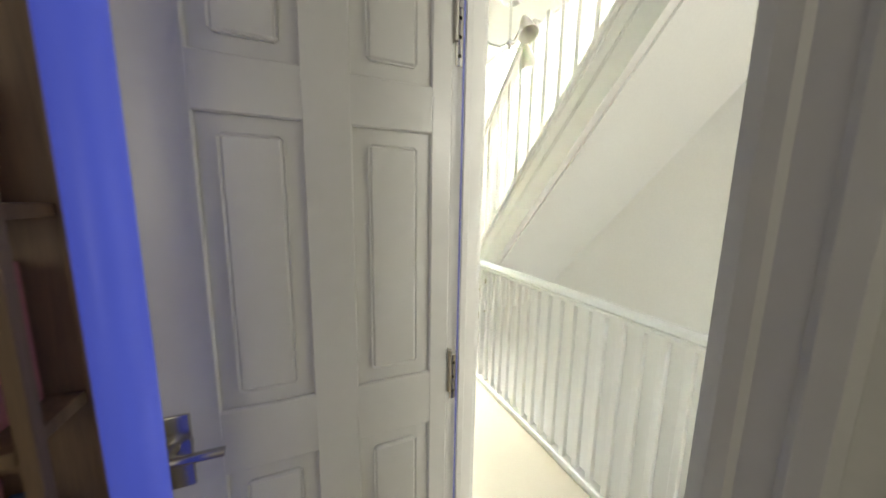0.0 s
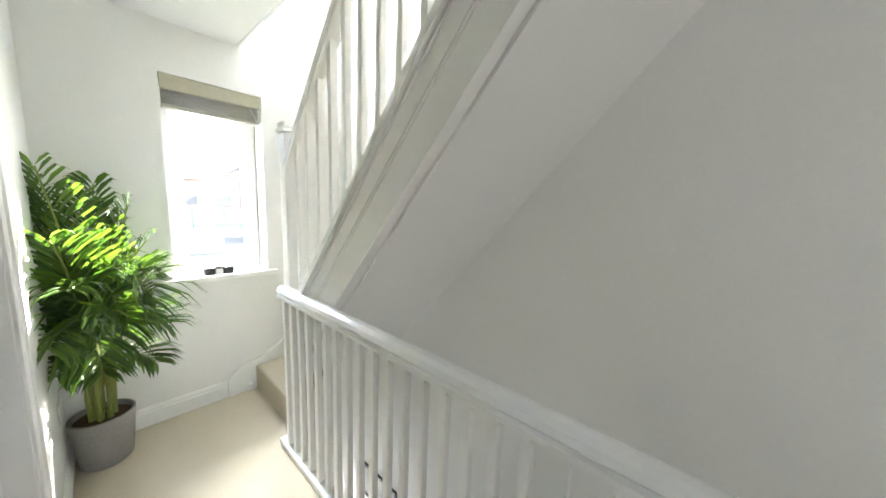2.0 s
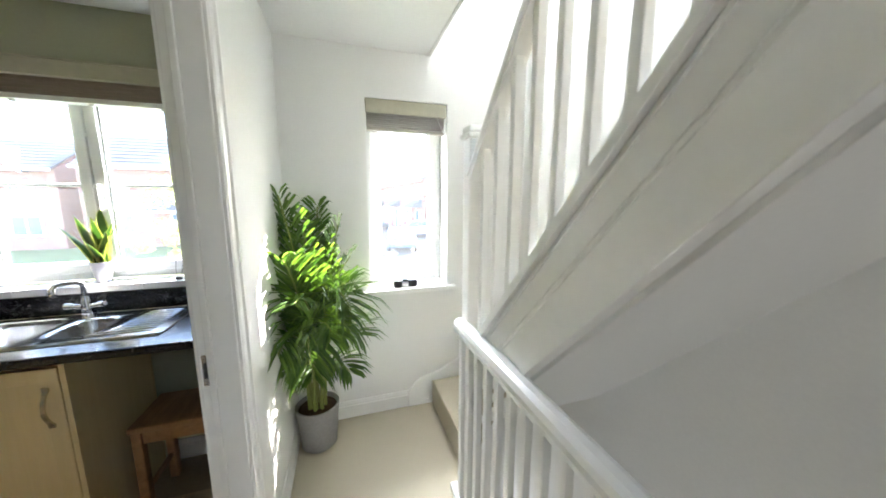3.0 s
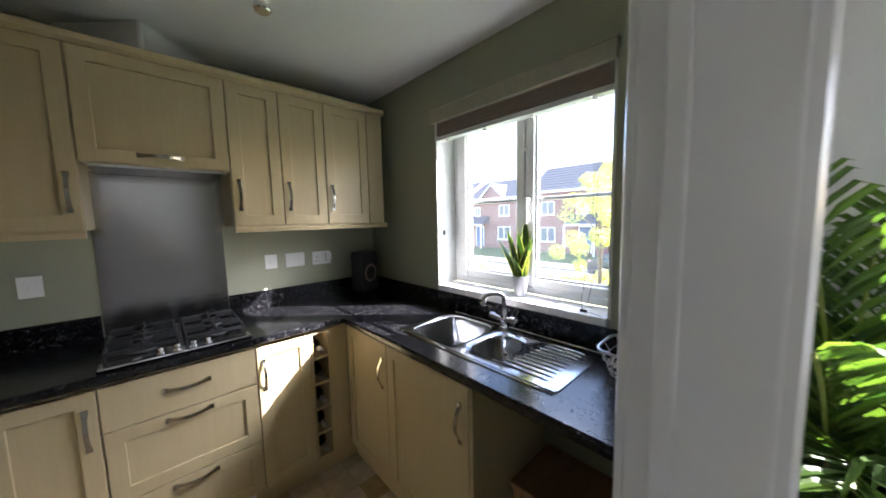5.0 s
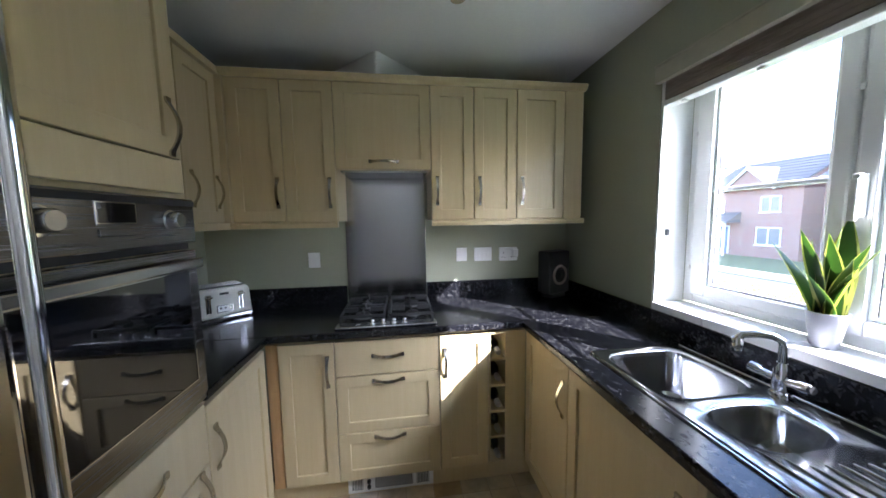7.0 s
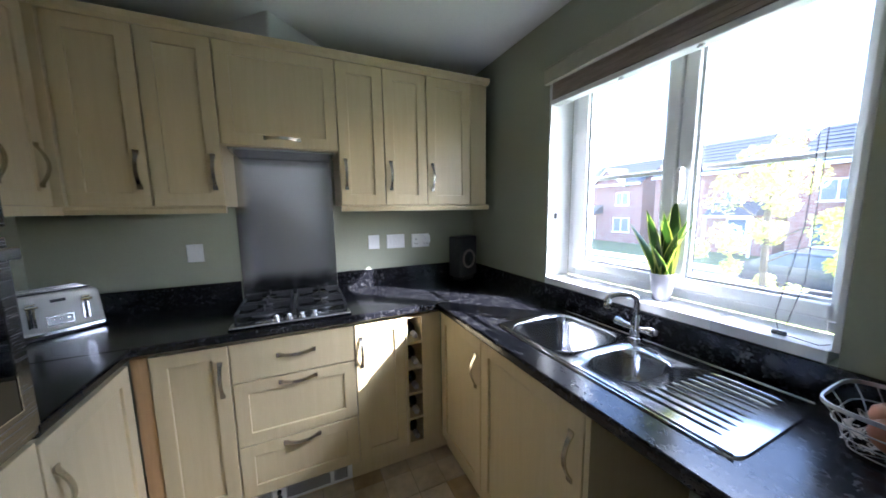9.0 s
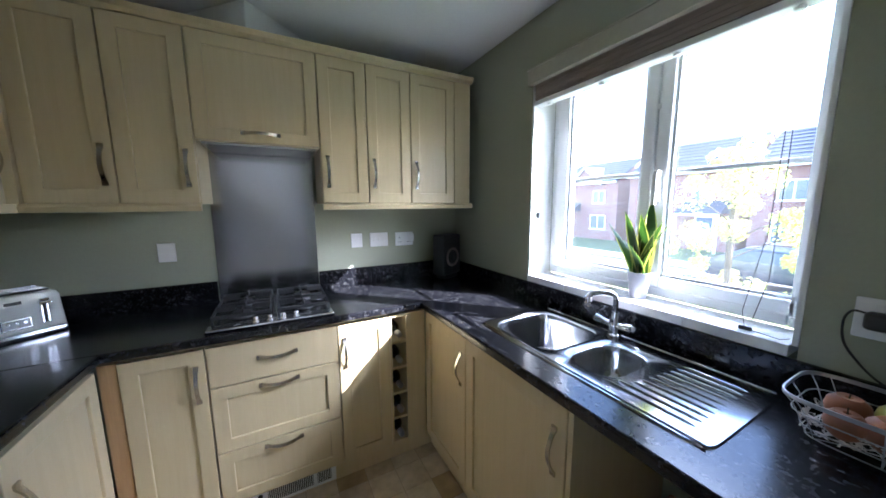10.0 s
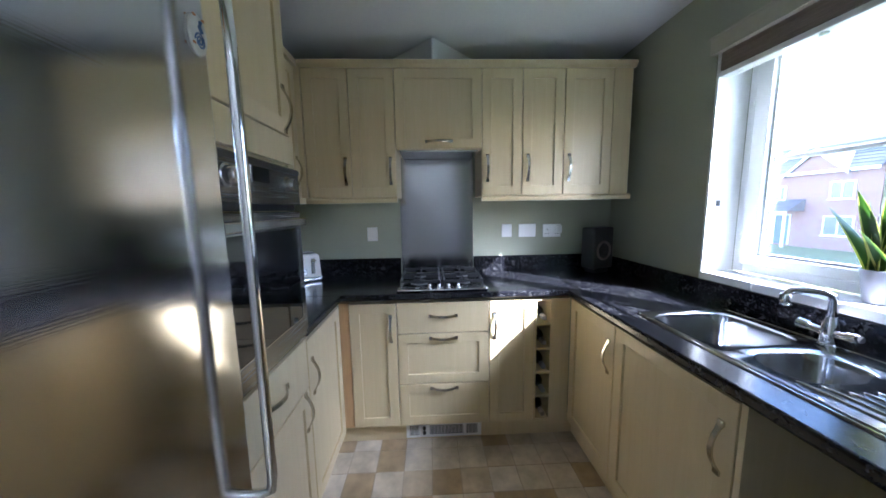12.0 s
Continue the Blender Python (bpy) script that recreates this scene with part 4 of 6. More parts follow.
def frond(base, tip, sag, leaflets, length):
    """One arching frond: a rachis and two rows of narrow drooping leaflets."""
    base, tip = Vector(base), Vector(tip)
    bm = bmesh.new()
    pts = []
    for i in range(13):
        t = i / 12
        p = base.lerp(tip, t)
        out = Vector((tip.x - base.x, tip.y - base.y, 0))
        p += Vector((0, 0, sag * 4 * t * (1 - t))) - out * (0.5 * t * (1 - t))
        pts.append(p)
    tube(bm, pts, 0.0042, 5)
    for f in bm.faces:
        f.material_index = 1
    for i in range(leaflets):
        t = 0.34 + 0.66 * i / (leaflets - 1)
        k = min(int(t * 12), 11)
        p = pts[k].lerp(pts[k + 1], t * 12 - k)
        d = (pts[k + 1] - pts[k]).normalized()
        side = d.cross(Vector((0, 0, 1)))
        if side.length < 0.1:
            side = Vector((1, 0, 0))
        side.normalize()
        up = side.cross(d).normalized()
        ln = length * (0.45 + 0.75 * math.sin(math.pi * min(1, 0.16 + (t - 0.3) * 1.2))) * rnd.uniform(0.85, 1.1)
        for s in (1, -1):
            ray = (side * s * 0.75 + d * 1.0 + up * 0.25 + Vector((rnd.uniform(-.1, .1), rnd.uniform(-.1, .1), rnd.uniform(-.1, .05)))).normalized()
            w = rnd.uniform(0.006, 0.0105)
            cross = ray.cross(up).normalized()
            fold = cross.cross(ray).normalized() * 0.003
            drop = Vector((0, 0, -1))
            a = p
            m1 = p + ray * ln * 0.35
            m2 = p + ray * ln * 0.70 + drop * ln * 0.10
            e = p + ray * ln * 0.93 + drop * ln * 0.34
            va = bm.verts.new(a)
            l1, c1, r1 = bm.verts.new(m1 + cross * w), bm.verts.new(m1 - fold), bm.verts.new(m1 - cross * w)
            l2, c2, r2 = bm.verts.new(m2 + cross * w * 0.8), bm.verts.new(m2 - fold), bm.verts.new(m2 - cross * w * 0.8)
            ve = bm.verts.new(e)
            for q in ((va, l1, c1), (va, c1, r1), (l1, l2, c2, c1), (c1, c2, r2, r1), (l2, ve, c2), (c2, ve, r2)):
                bm.faces.new(q)
    part("frond", bm, [PALM, PALM_STEM], palm)


tips = [(-0.10, -0.16, 1.52, 0.02), (-0.13, 0.06, 1.44, 0.05), (0.06, 0.06, 1.46, 0.05), (0.17, -0.02, 1.36, 0.06), (0.23, -0.04, 1.18, 0.10), (0.24, -0.10, 0.98, 0.16), (0.25, -0.16, 0.74, 0.18),
        (0.12, -0.34, 0.86, 0.22), (-0.03, -0.36, 1.02, 0.24), (-0.11, -0.40, 0.80, 0.22), (0.20, -0.26, 0.58, 0.16), (0.02, -0.28, 0.60, 0.16), (-0.11, -0.25, 0.62, 0.16), (0.13, 0.06, 1.20, 0.08), (0.0, -0.10, 1.38, 0.04), (-0.08, -0.30, 1.22, 0.16), (0.22, -0.24, 0.92, 0.34), (0.02, -0.38, 0.72, 0.36), (0.10, -0.22, 0.78, 0.42), (0.19, -0.20, 1.06, 0.16), (-0.06, 0.04, 1.15, 0.10)]
for i, (x, y, z, sag) in enumerate(tips):
    a = i * 2.4
    frond((0.035 * math.cos(a), 0.035 * math.sin(a), 0.24), (x, y, z), sag, 27, 0.30 if z > 0.7 else 0.20)
for i in range(7):
    a = i * 0.9
    bm = bmesh.new()
    tube(bm, [(0.045 * math.cos(a), 0.045 * math.sin(a), 0.23), (0.05 * math.cos(a), 0.05 * math.sin(a), 0.38), (0.045 * math.cos(a) + 0.01, 0.05 * math.sin(a), 0.55)], 0.011, 8)
    part("stem", bm, PALM_STEM, palm, "yellow-green stem", smooth=True)


def socket(name, label, at, turn, w, h, kind):
    """White wall plate facing local +y."""
    g = thing(name, label, "socket" if "socket" in name else "switch", at, turn=turn)
    part("plate", boxes((-w / 2, w / 2, 0.0, 0.009, 0, h), bevel=0.003), WHITE_PLASTIC, g)
    if kind == "rocker":
        part("rocker", boxes((-0.008, 0.008, 0.009, 0.012, h / 2 - 0.014, h / 2 + 0.014), bevel=0.002), WHITE_PLASTIC, g)
    for k in range(3 if kind == "triple" else 0):
        part("rocker", boxes((-0.040 + k * 0.033, -0.026 + k * 0.033, 0.009, 0.012, h / 2 - 0.013, h / 2 + 0.013), bevel=0.002), WHITE_PLASTIC, g)
    for k in range(2 if kind == "double" else 0):
        x = -0.036 + k * 0.072
        part("pin_hole", boxes((x - 0.003, x + 0.003, 0.0088, 0.0094, h * 0.55, h * 0.55 + 0.010)), BLACK, g)
        part("pin_hole", boxes((x - 0.014, x - 0.006, 0.0088, 0.0094, h * 0.25, h * 0.25 + 0.005)), BLACK, g)
        part("pin_hole", boxes((x + 0.006, x + 0.014, 0.0088, 0.0094, h * 0.25, h * 0.25 + 0.005)), BLACK, g)
        part("rocker", boxes((x - 0.006, x + 0.006, 0.009, 0.0115, h * 0.72, h * 0.72 + 0.014), bevel=0.001), WHITE_PLASTIC, g)
    return g


socket("wall_socket", "white double wall socket behind the palm", (XL, -0.24, 0.34), -90, 0.146, 0.086, "double")
bino = thing("binoculars", "black binoculars lying on the white landing sill", "binoculars", (3.06, 0.03, 0.898))
for s in (-1, 1):
    bm = boxes((s * 0.052 - 0.032, s * 0.052 + 0.032, -0.026, 0.026, 0.0, 0.050), bevel=0.010)
    lathe(bm, [(0.020, -0.026), (0.022, -0.036), (0.018, -0.038), (0.002, -0.034)], (s * 0.048, 0, 0.026), 16, "y")
    part("barrel", bm, BLACK, bino, smooth=True)
part("hinge", boxes((-0.020, 0.020, -0.016, 0.016, 0.036, 0.056), bevel=0.006), BLACK, bino, "black folding hinge")
bm = boxes((-0.021, 0.021, -0.02, 0.02, 0.004, 0.035), bevel=0.003)
part("bridge", bm, WHITE_PLASTIC, bino, "pale centre bridge")
bm = bmesh.new()
lathe(bm, [(0.012, 0.0), (0.012, 0.03), (0.009, 0.045), (0.013, 0.047), (0.013, 0.055)], (3.20, -0.045, 0.04), 12, "y")
single("door_stop", bm, WHITE_PLASTIC, "small white door stop on the skirting", "door stop", smooth=True)

# ---- kitchen units ----


def bow_handle(length, upright=True):
    """Satin bow handle with flat feet, standing proud of y = 0."""
    bm = bmesh.new()
    pts = []
    for i in range(13):
        t = i / 12
        out = 0.004 + 0.026 * math.sin(math.pi * max(0, min(1, (t - 0.10) / 0.80))) ** 0.8
        s = (t - 0.5) * length
        pts.append((0, out, s) if upright else (s, out, 0))
    hw = 0.008
    rings = []
    for i, p in enumerate(pts):
        w = hw * (1.25 if i in (0, 1, 11, 12) else 0.9)
        if upright:
            ring = [(-w, p[1] - 0.003, p[2]), (w, p[1] - 0.003, p[2]), (w, p[1] + 0.003, p[2]), (-w, p[1] + 0.003, p[2])]
        else:
            ring = [(p[0], p[1] - 0.003, -w), (p[0], p[1] - 0.003, w), (p[0], p[1] + 0.003, w), (p[0], p[1] + 0.003, -w)]
        rings.append([bm.verts.new(q) for q in ring])
    for a, b in zip(rings, rings[1:]):
        for j in range(4):
            bm.faces.new((a[j], a[(j + 1) % 4], b[(j + 1) % 4], b[j]))
    bm.faces.new(rings[0][::-1])
    bm.faces.new(rings[-1])
    return bm


def shaker(x0, z0, w, h, stile=0.058, plain=False):
    """Frame-and-panel front, 20 mm thick, on local y = 0."""
    g = 0.003
    x1, z1 = x0 + w - g, z0 + h - g
    x0, z0 = x0 + g, z0 + g
    bm = bmesh.new()
    if plain:
        return box(bm, x0, x1, 0.001, 0.020, z0, z1, 0.0025)
    s = stile
    xs, zs = (x0, x0 + s, x1 - s, x1), (z0, z0 + s, z1 - s, z1)
    front, back = {}, {}
    for i, j in ((0, 0), (3, 0), (3, 3), (0, 3), (1, 1), (2, 1), (2, 2), (1, 2)):
        front[i, j], back[i, j] = bm.verts.new((xs[i], 0.020, zs[j])), bm.verts.new((xs[i], 0.001, zs[j]))
    outer, inner = ((0, 0), (3, 0), (3, 3), (0, 3)), ((1, 1), (2, 1), (2, 2), (1, 2))
    for k in range(4):
        a, b, c, d = outer[k], outer[(k + 1) % 4], inner[(k + 1) % 4], inner[k]
        bm.faces.new((front[a], front[b], front[c], front[d]))
        bm.faces.new((back[d], back[c], back[b], back[a]))
        bm.faces.new((front[b], front[a], back[a], back[b]))
        bm.faces.new((front[d], front[c], back[c], back[d]))
    rim = [e for e in bm.edges if all(v.co.y > 0.019 for v in e.verts) and len({(v.co.x in (xs[0], xs[3])) and (v.co.z in (zs[0], zs[3])) for v in e.verts}) == 1]
    bmesh.ops.bevel(bm, geom=rim, offset=0.003, segments=2, affect="EDGES", profile=0.5)
    return bm


def shaker_panel(x0, z0, w, h, stile=0.058):
    g = 0.0022 + stile - 0.003
    return boxes((x0 + g, x0 + w - g, 0.003, 0.010, z0 + g, z0 + h - g))


TURN = {"+x": -90, "-y": 180, "+y": 0}


def unit(name, label, facing, at, w, h, d, fronts, category="cabinet", group="", body_top=None):
    """A cabinet. Local x runs along the front, y points out of it.
    fronts: (name, x, z, w, h, plain, handle x, handle z, upright, handle length)."""
    u = thing(name, label, category, at, group, TURN[facing])
    part("body", boxes((0.001, w - 0.001, -d, -0.008, 0, body_top or h), bevel=0.001), MAPLE, u)
    if body_top:
        part("front_rail", boxes((0.001, w - 0.001, -0.026, -0.008, body_top, h), bevel=0.001), MAPLE, u)
    for nm, x, z, fw, fh, plain, hx, hz, upright, hl in fronts:
        f = part(nm, shaker(x, z, fw, fh, plain=plain), MAPLE, u)
        if not plain:
            part("panel", shaker_panel(x, z, fw, fh), MAPLE, f)
        if hl:
            bm = bow_handle(hl, upright)
            bmesh.ops.translate(bm, verts=bm.verts, vec=(hx, 0.0195, hz))
            part("handle", bm, NICKEL, f, "satin nickel bow handle", smooth=True)
    return u


ZB, HB = 0.075, 0.775            # foot and height of the base fronts
XF = 0.548                       # carcass face of the hob run; fronts stand 20 mm proud
DEP = XF - 0.006


def hob_unit(name, label, y_hi, y_lo, fronts, group="base units"):
    w = y_hi - y_lo
    return unit(name, label, "+x", (XF, y_hi, ZB), w, HB, DEP, fronts, group=group)


# local x runs towards -y
hob_unit("base_unit", "narrow maple base unit with one panelled door", -1.57, -1.845, [("door", 0, 0, 0.275, HB, False, 0.035, 0.62, True, 0.17)])
hob_unit("drawer_unit", "maple three-drawer unit under the gas hob", -1.03, -1.57, [
    ("drawer_front", 0, 0.585, 0.54, 0.19, True, 0.27, 0.69, False, 0.17),
    ("drawer_front", 0, 0.27, 0.54, 0.315, False, 0.27, 0.555, False, 0.17),
    ("drawer_front", 0, 0, 0.54, 0.27, False, 0.27, 0.242, False, 0.17)])
hob_unit("base_unit", "narrow maple base unit with one panelled door beside the wine rack", -0.757, -1.03, [("door", 0, 0, 0.273, HB, False, 0.24, 0.62, True, 0.17)])
rack = thing("wine_rack", "narrow maple wine rack holding five dark bottles", "wine rack", (XF, -0.65, ZB), turn=-90)
part("side_panel", boxes((0.0, 0.012, -DEP, 0.019, 0, HB), bevel=0.001), MAPLE, rack)
part("side_panel", boxes((0.095, 0.107, -DEP, 0.019, 0, HB), bevel=0.001), MAPLE, rack)
part("back_panel", boxes((0.012, 0.095, -DEP, -DEP + 0.01, 0, HB)), MAPLE, rack)
for k in range(6):
    part("shelf", boxes((0.012, 0.095, -DEP + 0.01, 0.018, k * 0.152, k * 0.152 + 0.014), bevel=0.001), MAPLE, rack)
for k in range(5):
    bm = bmesh.new()
    lathe(bm, [(0.036, -0.30), (0.0375, -0.29), (0.0375, -0.12), (0.030, -0.09), (0.015, -0.065), (0.0145, -0.03)], (0, 0, 0), 20, "x")
    bt = thing("wine_bottle", "dark glass wine bottle lying in the rack", "bottle", (XF + 0.03, -0.7035, ZB + k * 0.152 + 0.052), "bottles in the wine rack")
    part("glass", bm, BOTTLE, bt, smooth=True)
    bm = bmesh.new()
    lathe(bm, [(0.0155, -0.045), (0.0158, -0.012), (0.0145, -0.010), (0.0145, 0.0), (0.010, 0.002)], (0, 0, 0), 16, "x")
    part("foil", bm, FOIL, bt, "pale foil capsule", smooth=True)
single("corner_post", boxes((XF - 0.1, XF + 0.018, -0.65, -0.545, ZB, ZB + HB), bevel=0.002), MAPLE, "maple corner post beside the wine rack", "corner post")
single("corner_post", boxes((XF - 0.1, XF + 0.012, -1.90, -1.846, ZB, ZB + HB), bevel=0.002), BEECH, "warm beech corner post between base units", "corner post")
YR = -0.525                      # carcass face of the sink run
unit("sink_unit", "maple base unit with one panelled door under the sink", "-y", (1.01, YR, ZB), 0.44, HB, 0.50, [("door", 0, 0, 0.44, HB, False, 0.04, 0.61, True, 0.17)], group="base units", body_top=0.60)
unit("sink_unit", "wide maple base unit with one panelled door under the drainer", "-y", (1.575, YR, ZB), 0.565, HB, 0.50, [("door", 0, 0, 0.565, HB, False, 0.045, 0.61, True, 0.17)], group="base units", body_top=0.60)
single("end_panel", boxes((1.577, 1.595, -0.545, -0.012, KF, 0.868), bevel=0.001), MAPLE, "maple end panel beside the open space", "end panel")
YL = -1.905                      # carcass face of the oven run
unit("base_unit", "maple base unit with one panelled door beside the oven", "+y", (0.605, YL, ZB), 0.46, HB, 0.52, [("door", 0, 0, 0.46, HB, False, 0.42, 0.60, True, 0.17)], group="base units")
# plinths
single("plinth", boxes((0.50, 0.515, -1.95, -0.48, KF, ZB - 0.004)), MAPLE, "maple plinth under the hob run", "plinth")
single("plinth", boxes((0.515, 1.577, -0.49, -0.475, KF, ZB - 0.004)), MAPLE, "maple plinth under the sink run", "plinth")
single("plinth", boxes((0.515, 1.66, -1.97, -1.955, KF, ZB - 0.004)), MAPLE, "maple plinth under the oven run", "plinth")
heater = thing("plinth_heater", "white plinth heater with dark grilles and two knobs", "heater", (0.515, -1.305, KF + 0.012), turn=-90)
part("face", boxes((-0.235, 0.235, 0, 0.010, 0, 0.098), bevel=0.003), WHITE_PLASTIC, heater)
for a, b, n in ((-0.21, -0.14, 8), (-0.12, 0.09, 24), (0.155, 0.215, 7)):
    part("grille", boxes((a, b, 0.0085, 0.0105, 0.018, 0.082)), BLACK, heater)
    for k in range(n):
        x = a + (b - a) * (k + 0.5) / n
        part("slat", boxes((x - 0.0015, x + 0.0015, 0.0105, 0.0125, 0.018, 0.082)), WHITE_PLASTIC, heater)
for z in (0.035, 0.066):
    bm = bmesh.new()
    lathe(bm, [(0.011, 0.01), (0.010, 0.022), (0.004, 0.023)], (0.122, 0, z), 16, "y")
    part("knob", bm, BLACK, heater, smooth=True)

# oven housing
tall = unit("oven_housing", "tall maple oven housing with two doors and a drawer", "+y", (1.065, YL, ZB), 0.535, 2.145, 0.52, [
    ("door", 0, 0, 0.535, 0.575, False, 0.05, 0.49, True, 0.17),
    ("drawer_front", 0, 0.575, 0.535, 0.215, True, 0.27, 0.69, False, 0.17),
    ("filler_panel", 0, 1.477, 0.535, 0.105, True, 0, 0, True, 0),
    ("door", 0, 1.582, 0.535, 0.563, False, 0.045, 0.09 + 1.582, True, 0.17)], category="tall cabinet")
oven = thing("built_in_oven", "steel built-in oven with a dark glass door", "oven", (1.3325, YL + 0.001, 0.868))
part("control_panel", boxes((-0.275, 0.275, 0, 0.034, 0.535, 0.67), bevel=0.004), OVEN_STEEL, oven, "brushed steel control panel")
part("vent_gap", boxes((-0.27, 0.27, 0, 0.012, 0.515, 0.535)), BLACK, oven)
part("top_trim", boxes((-0.272, 0.272, 0.034, 0.037, 0.648, 0.664)), BLACK, oven)
part("display", boxes((-0.05, 0.05, 0.034, 0.036, 0.60, 0.645), bevel=0.001), BLACK_GLASS, oven, "black display")
part("display_rim", boxes((-0.054, 0.054, 0.0335, 0.035, 0.596, 0.649), bevel=0.001), CHROME, oven)
part("button_strip", boxes((-0.05, 0.05, 0.034, 0.037, 0.568, 0.585), bevel=0.002), OVEN_STEEL, oven)
for x in (-0.165, 0.165):
    bm = bmesh.new()
    lathe(bm, [(0.030, 0.034), (0.030, 0.038), (0.024, 0.040), (0.022, 0.062), (0.019, 0.066), (0.003, 0.066)], (x, 0, 0.605), 28, "y")
    part("knob", bm, STEEL_H, oven, "round steel knob", smooth=True)
odoor = part("oven_door", boxes((-0.275, 0.275, 0, 0.030, 0.015, 0.512), bevel=0.004), OVEN_STEEL, oven, "steel oven door")
part("glass", boxes((-0.225, 0.225, 0.030, 0.0325, 0.10, 0.45), bevel=0.001), BLACK_GLASS, odoor, "dark oven glass")
part("glass_rim", boxes((-0.228, -0.225, 0.029, 0.034, 0.097, 0.453), (0.225, 0.228, 0.029, 0.034, 0.097, 0.453), (-0.225, 0.225, 0.029, 0.034, 0.45, 0.453), (-0.225, 0.225, 0.029, 0.034, 0.097, 0.10)), CHROME, odoor)
part("handle", boxes((-0.26, 0.26, 0.046, 0.060, 0.458, 0.488), (-0.25, -0.235, 0.028, 0.05, 0.465, 0.482), (0.235, 0.25, 0.028, 0.05, 0.465, 0.482), bevel=0.005), STEEL_H, odoor, "flat steel bar handle")

# fridge
fr = thing("fridge_freezer", "tall brushed steel fridge freezer with a long bar handle", "fridge", (1.915, -1.80, KF))
part("cabinet", boxes((-0.294, 0.275, -0.51, -0.06, 0.02, 1.98), bevel=0.006), BLACK_GREY, fr, "dark grey cabinet")
fd = part("upper_door", boxes((-0.295, 0.276, -0.056, 0.0, 0.66, 1.98), bevel=0.012), FRIDGE, fr, "brushed steel door")
ld = part("lower_door", boxes((-0.295, 0.276, -0.056, 0.0, 0.06, 0.652), bevel=0.012), FRIDGE, fr, "brushed steel door")
bm = bmesh.new()
tube(bm, [(-0.270, -0.002, 0.775), (-0.270, 0.03, 0.776), (-0.271, 0.052, 0.785), (-0.272, 0.056, 0.82), (-0.272, 0.056, 1.75), (-0.272, 0.053, 1.845), (-0.271, 0.03, 1.86), (-0.270, -0.002, 1.862)], 0.0115, 14)
part("handle", bm, CHROME, fd, "long chrome bar handle", smooth=True)
bm = bmesh.new()
tube(bm, [(-0.270, -0.002, 0.26), (-0.271, 0.05, 0.28), (-0.272, 0.055, 0.45), (-0.271, 0.05, 0.60), (-0.270, -0.002, 0.62)], 0.0115, 14)
part("handle", bm, CHROME, ld, "chrome bar handle", smooth=True)
part("foot_grille", boxes((-0.26, 0.26, -0.10, -0.03, 0.002, 0.055)), BLACK, fr)
mag = thing("fridge_magnet", "round cream fridge magnet with a blue spiral on the steel door", "magnet", (1.655, -1.799, 1.715))
bm = bmesh.new()
lathe(bm, [(0.030, 0), (0.030, 0.004), (0.027, 0.006), (0.002, 0.006)], (0, 0, 0), 24, "y")
bmesh.ops.scale(bm, verts=bm.verts, vec=(0.75, 1, 1.25))
part("disc", bm, CREAM_METAL, mag, smooth=True)
bm = bmesh.new()
tube(bm, [(0.013 * (1 - i / 40) * math.cos(i * 0.42), 0.0065, -0.012 + 0.015 * (1 - i / 40) * math.sin(i * 0.42)) for i in range(34)], 0.0018, 5)
tube(bm, [(-0.006, 0.0065, 0.004), (0.0, 0.0065, 0.014), (-0.004, 0.0065, 0.024)], 0.004, 6)
part("spiral", bm, SKIN_BOOK[4], mag, "blue spiral")
for x, z in ((-0.012, 0.03), (0.010, 0.031), (0.016, -0.02)):
    part("dot", boxes((x - 0.003, x + 0.003, 0.0055, 0.0075, z - 0.002, z + 0.002)), SKIN_BOOK[2], mag)
single("fridge_magnet", boxes((1.705, 1.735, -1.799, -1.793, 1.765, 1.80), bevel=0.002), SKIN_BOOK[2], "small brown square fridge magnet on the steel door", "magnet")

# wall units
ZU, HU = 1.46, 0.765
XU = 0.305


def wall_unit(label, y_hi, y_lo, doors, z=ZU, h=HU, name="wall_unit"):
    return unit(name, label, "+x", (XU, y_hi, z), y_hi - y_lo, h, XU - 0.002, doors, group="wall units")


wall_unit("maple wall unit with one panelled door", -1.84, -2.115, [("door", 0, 0, 0.275, HU, False, 0.035, 0.16, True, 0.17)])
wall_unit("maple wall unit with one panelled door beside the hood", -1.565, -1.84, [("door", 0, 0, 0.275, HU, False, 0.035, 0.16, True, 0.17)])
hood = wall_unit("maple lift-up unit over the steel splashback, cooker hood inside", -1.03, -1.565, [("lift_up_door", 0, 0, 0.535, 0.475, False, 0.268, 0.045, False, 0.17)], 1.75, 0.475, "hood_unit")
part("filter", boxes((0.02, 0.515, -0.28, -0.01, -0.012, 0.0)), STEEL_H, hood, "steel cooker hood filter")
wall_unit("maple wall unit with one panelled door beside the hood", -0.775, -1.03, [("door", 0, 0, 0.255, HU, False, 0.22, 0.17, True, 0.17)])
wall_unit("maple wall unit with one panelled door", -0.51, -0.775, [("door", 0, 0, 0.265, HU, False, 0.23, 0.17, True, 0.17)])
wall_unit("wider maple wall unit with one panelled door", -0.205, -0.51, [("door", 0, 0, 0.305, HU, False, 0.27, 0.17, True, 0.17)])
single("filler_panel", boxes((0.002, XU + 0.018, -0.203, -0.085, ZU, ZU + HU), bevel=0.002), MAPLE, "plain maple end filler of the wall units", "filler panel")
single("filler_panel", boxes((0.29, 0.338, -2.20, -2.117, ZU, ZU + HU), bevel=0.002), MAPLE, "plain maple corner filler of the wall units", "filler panel")
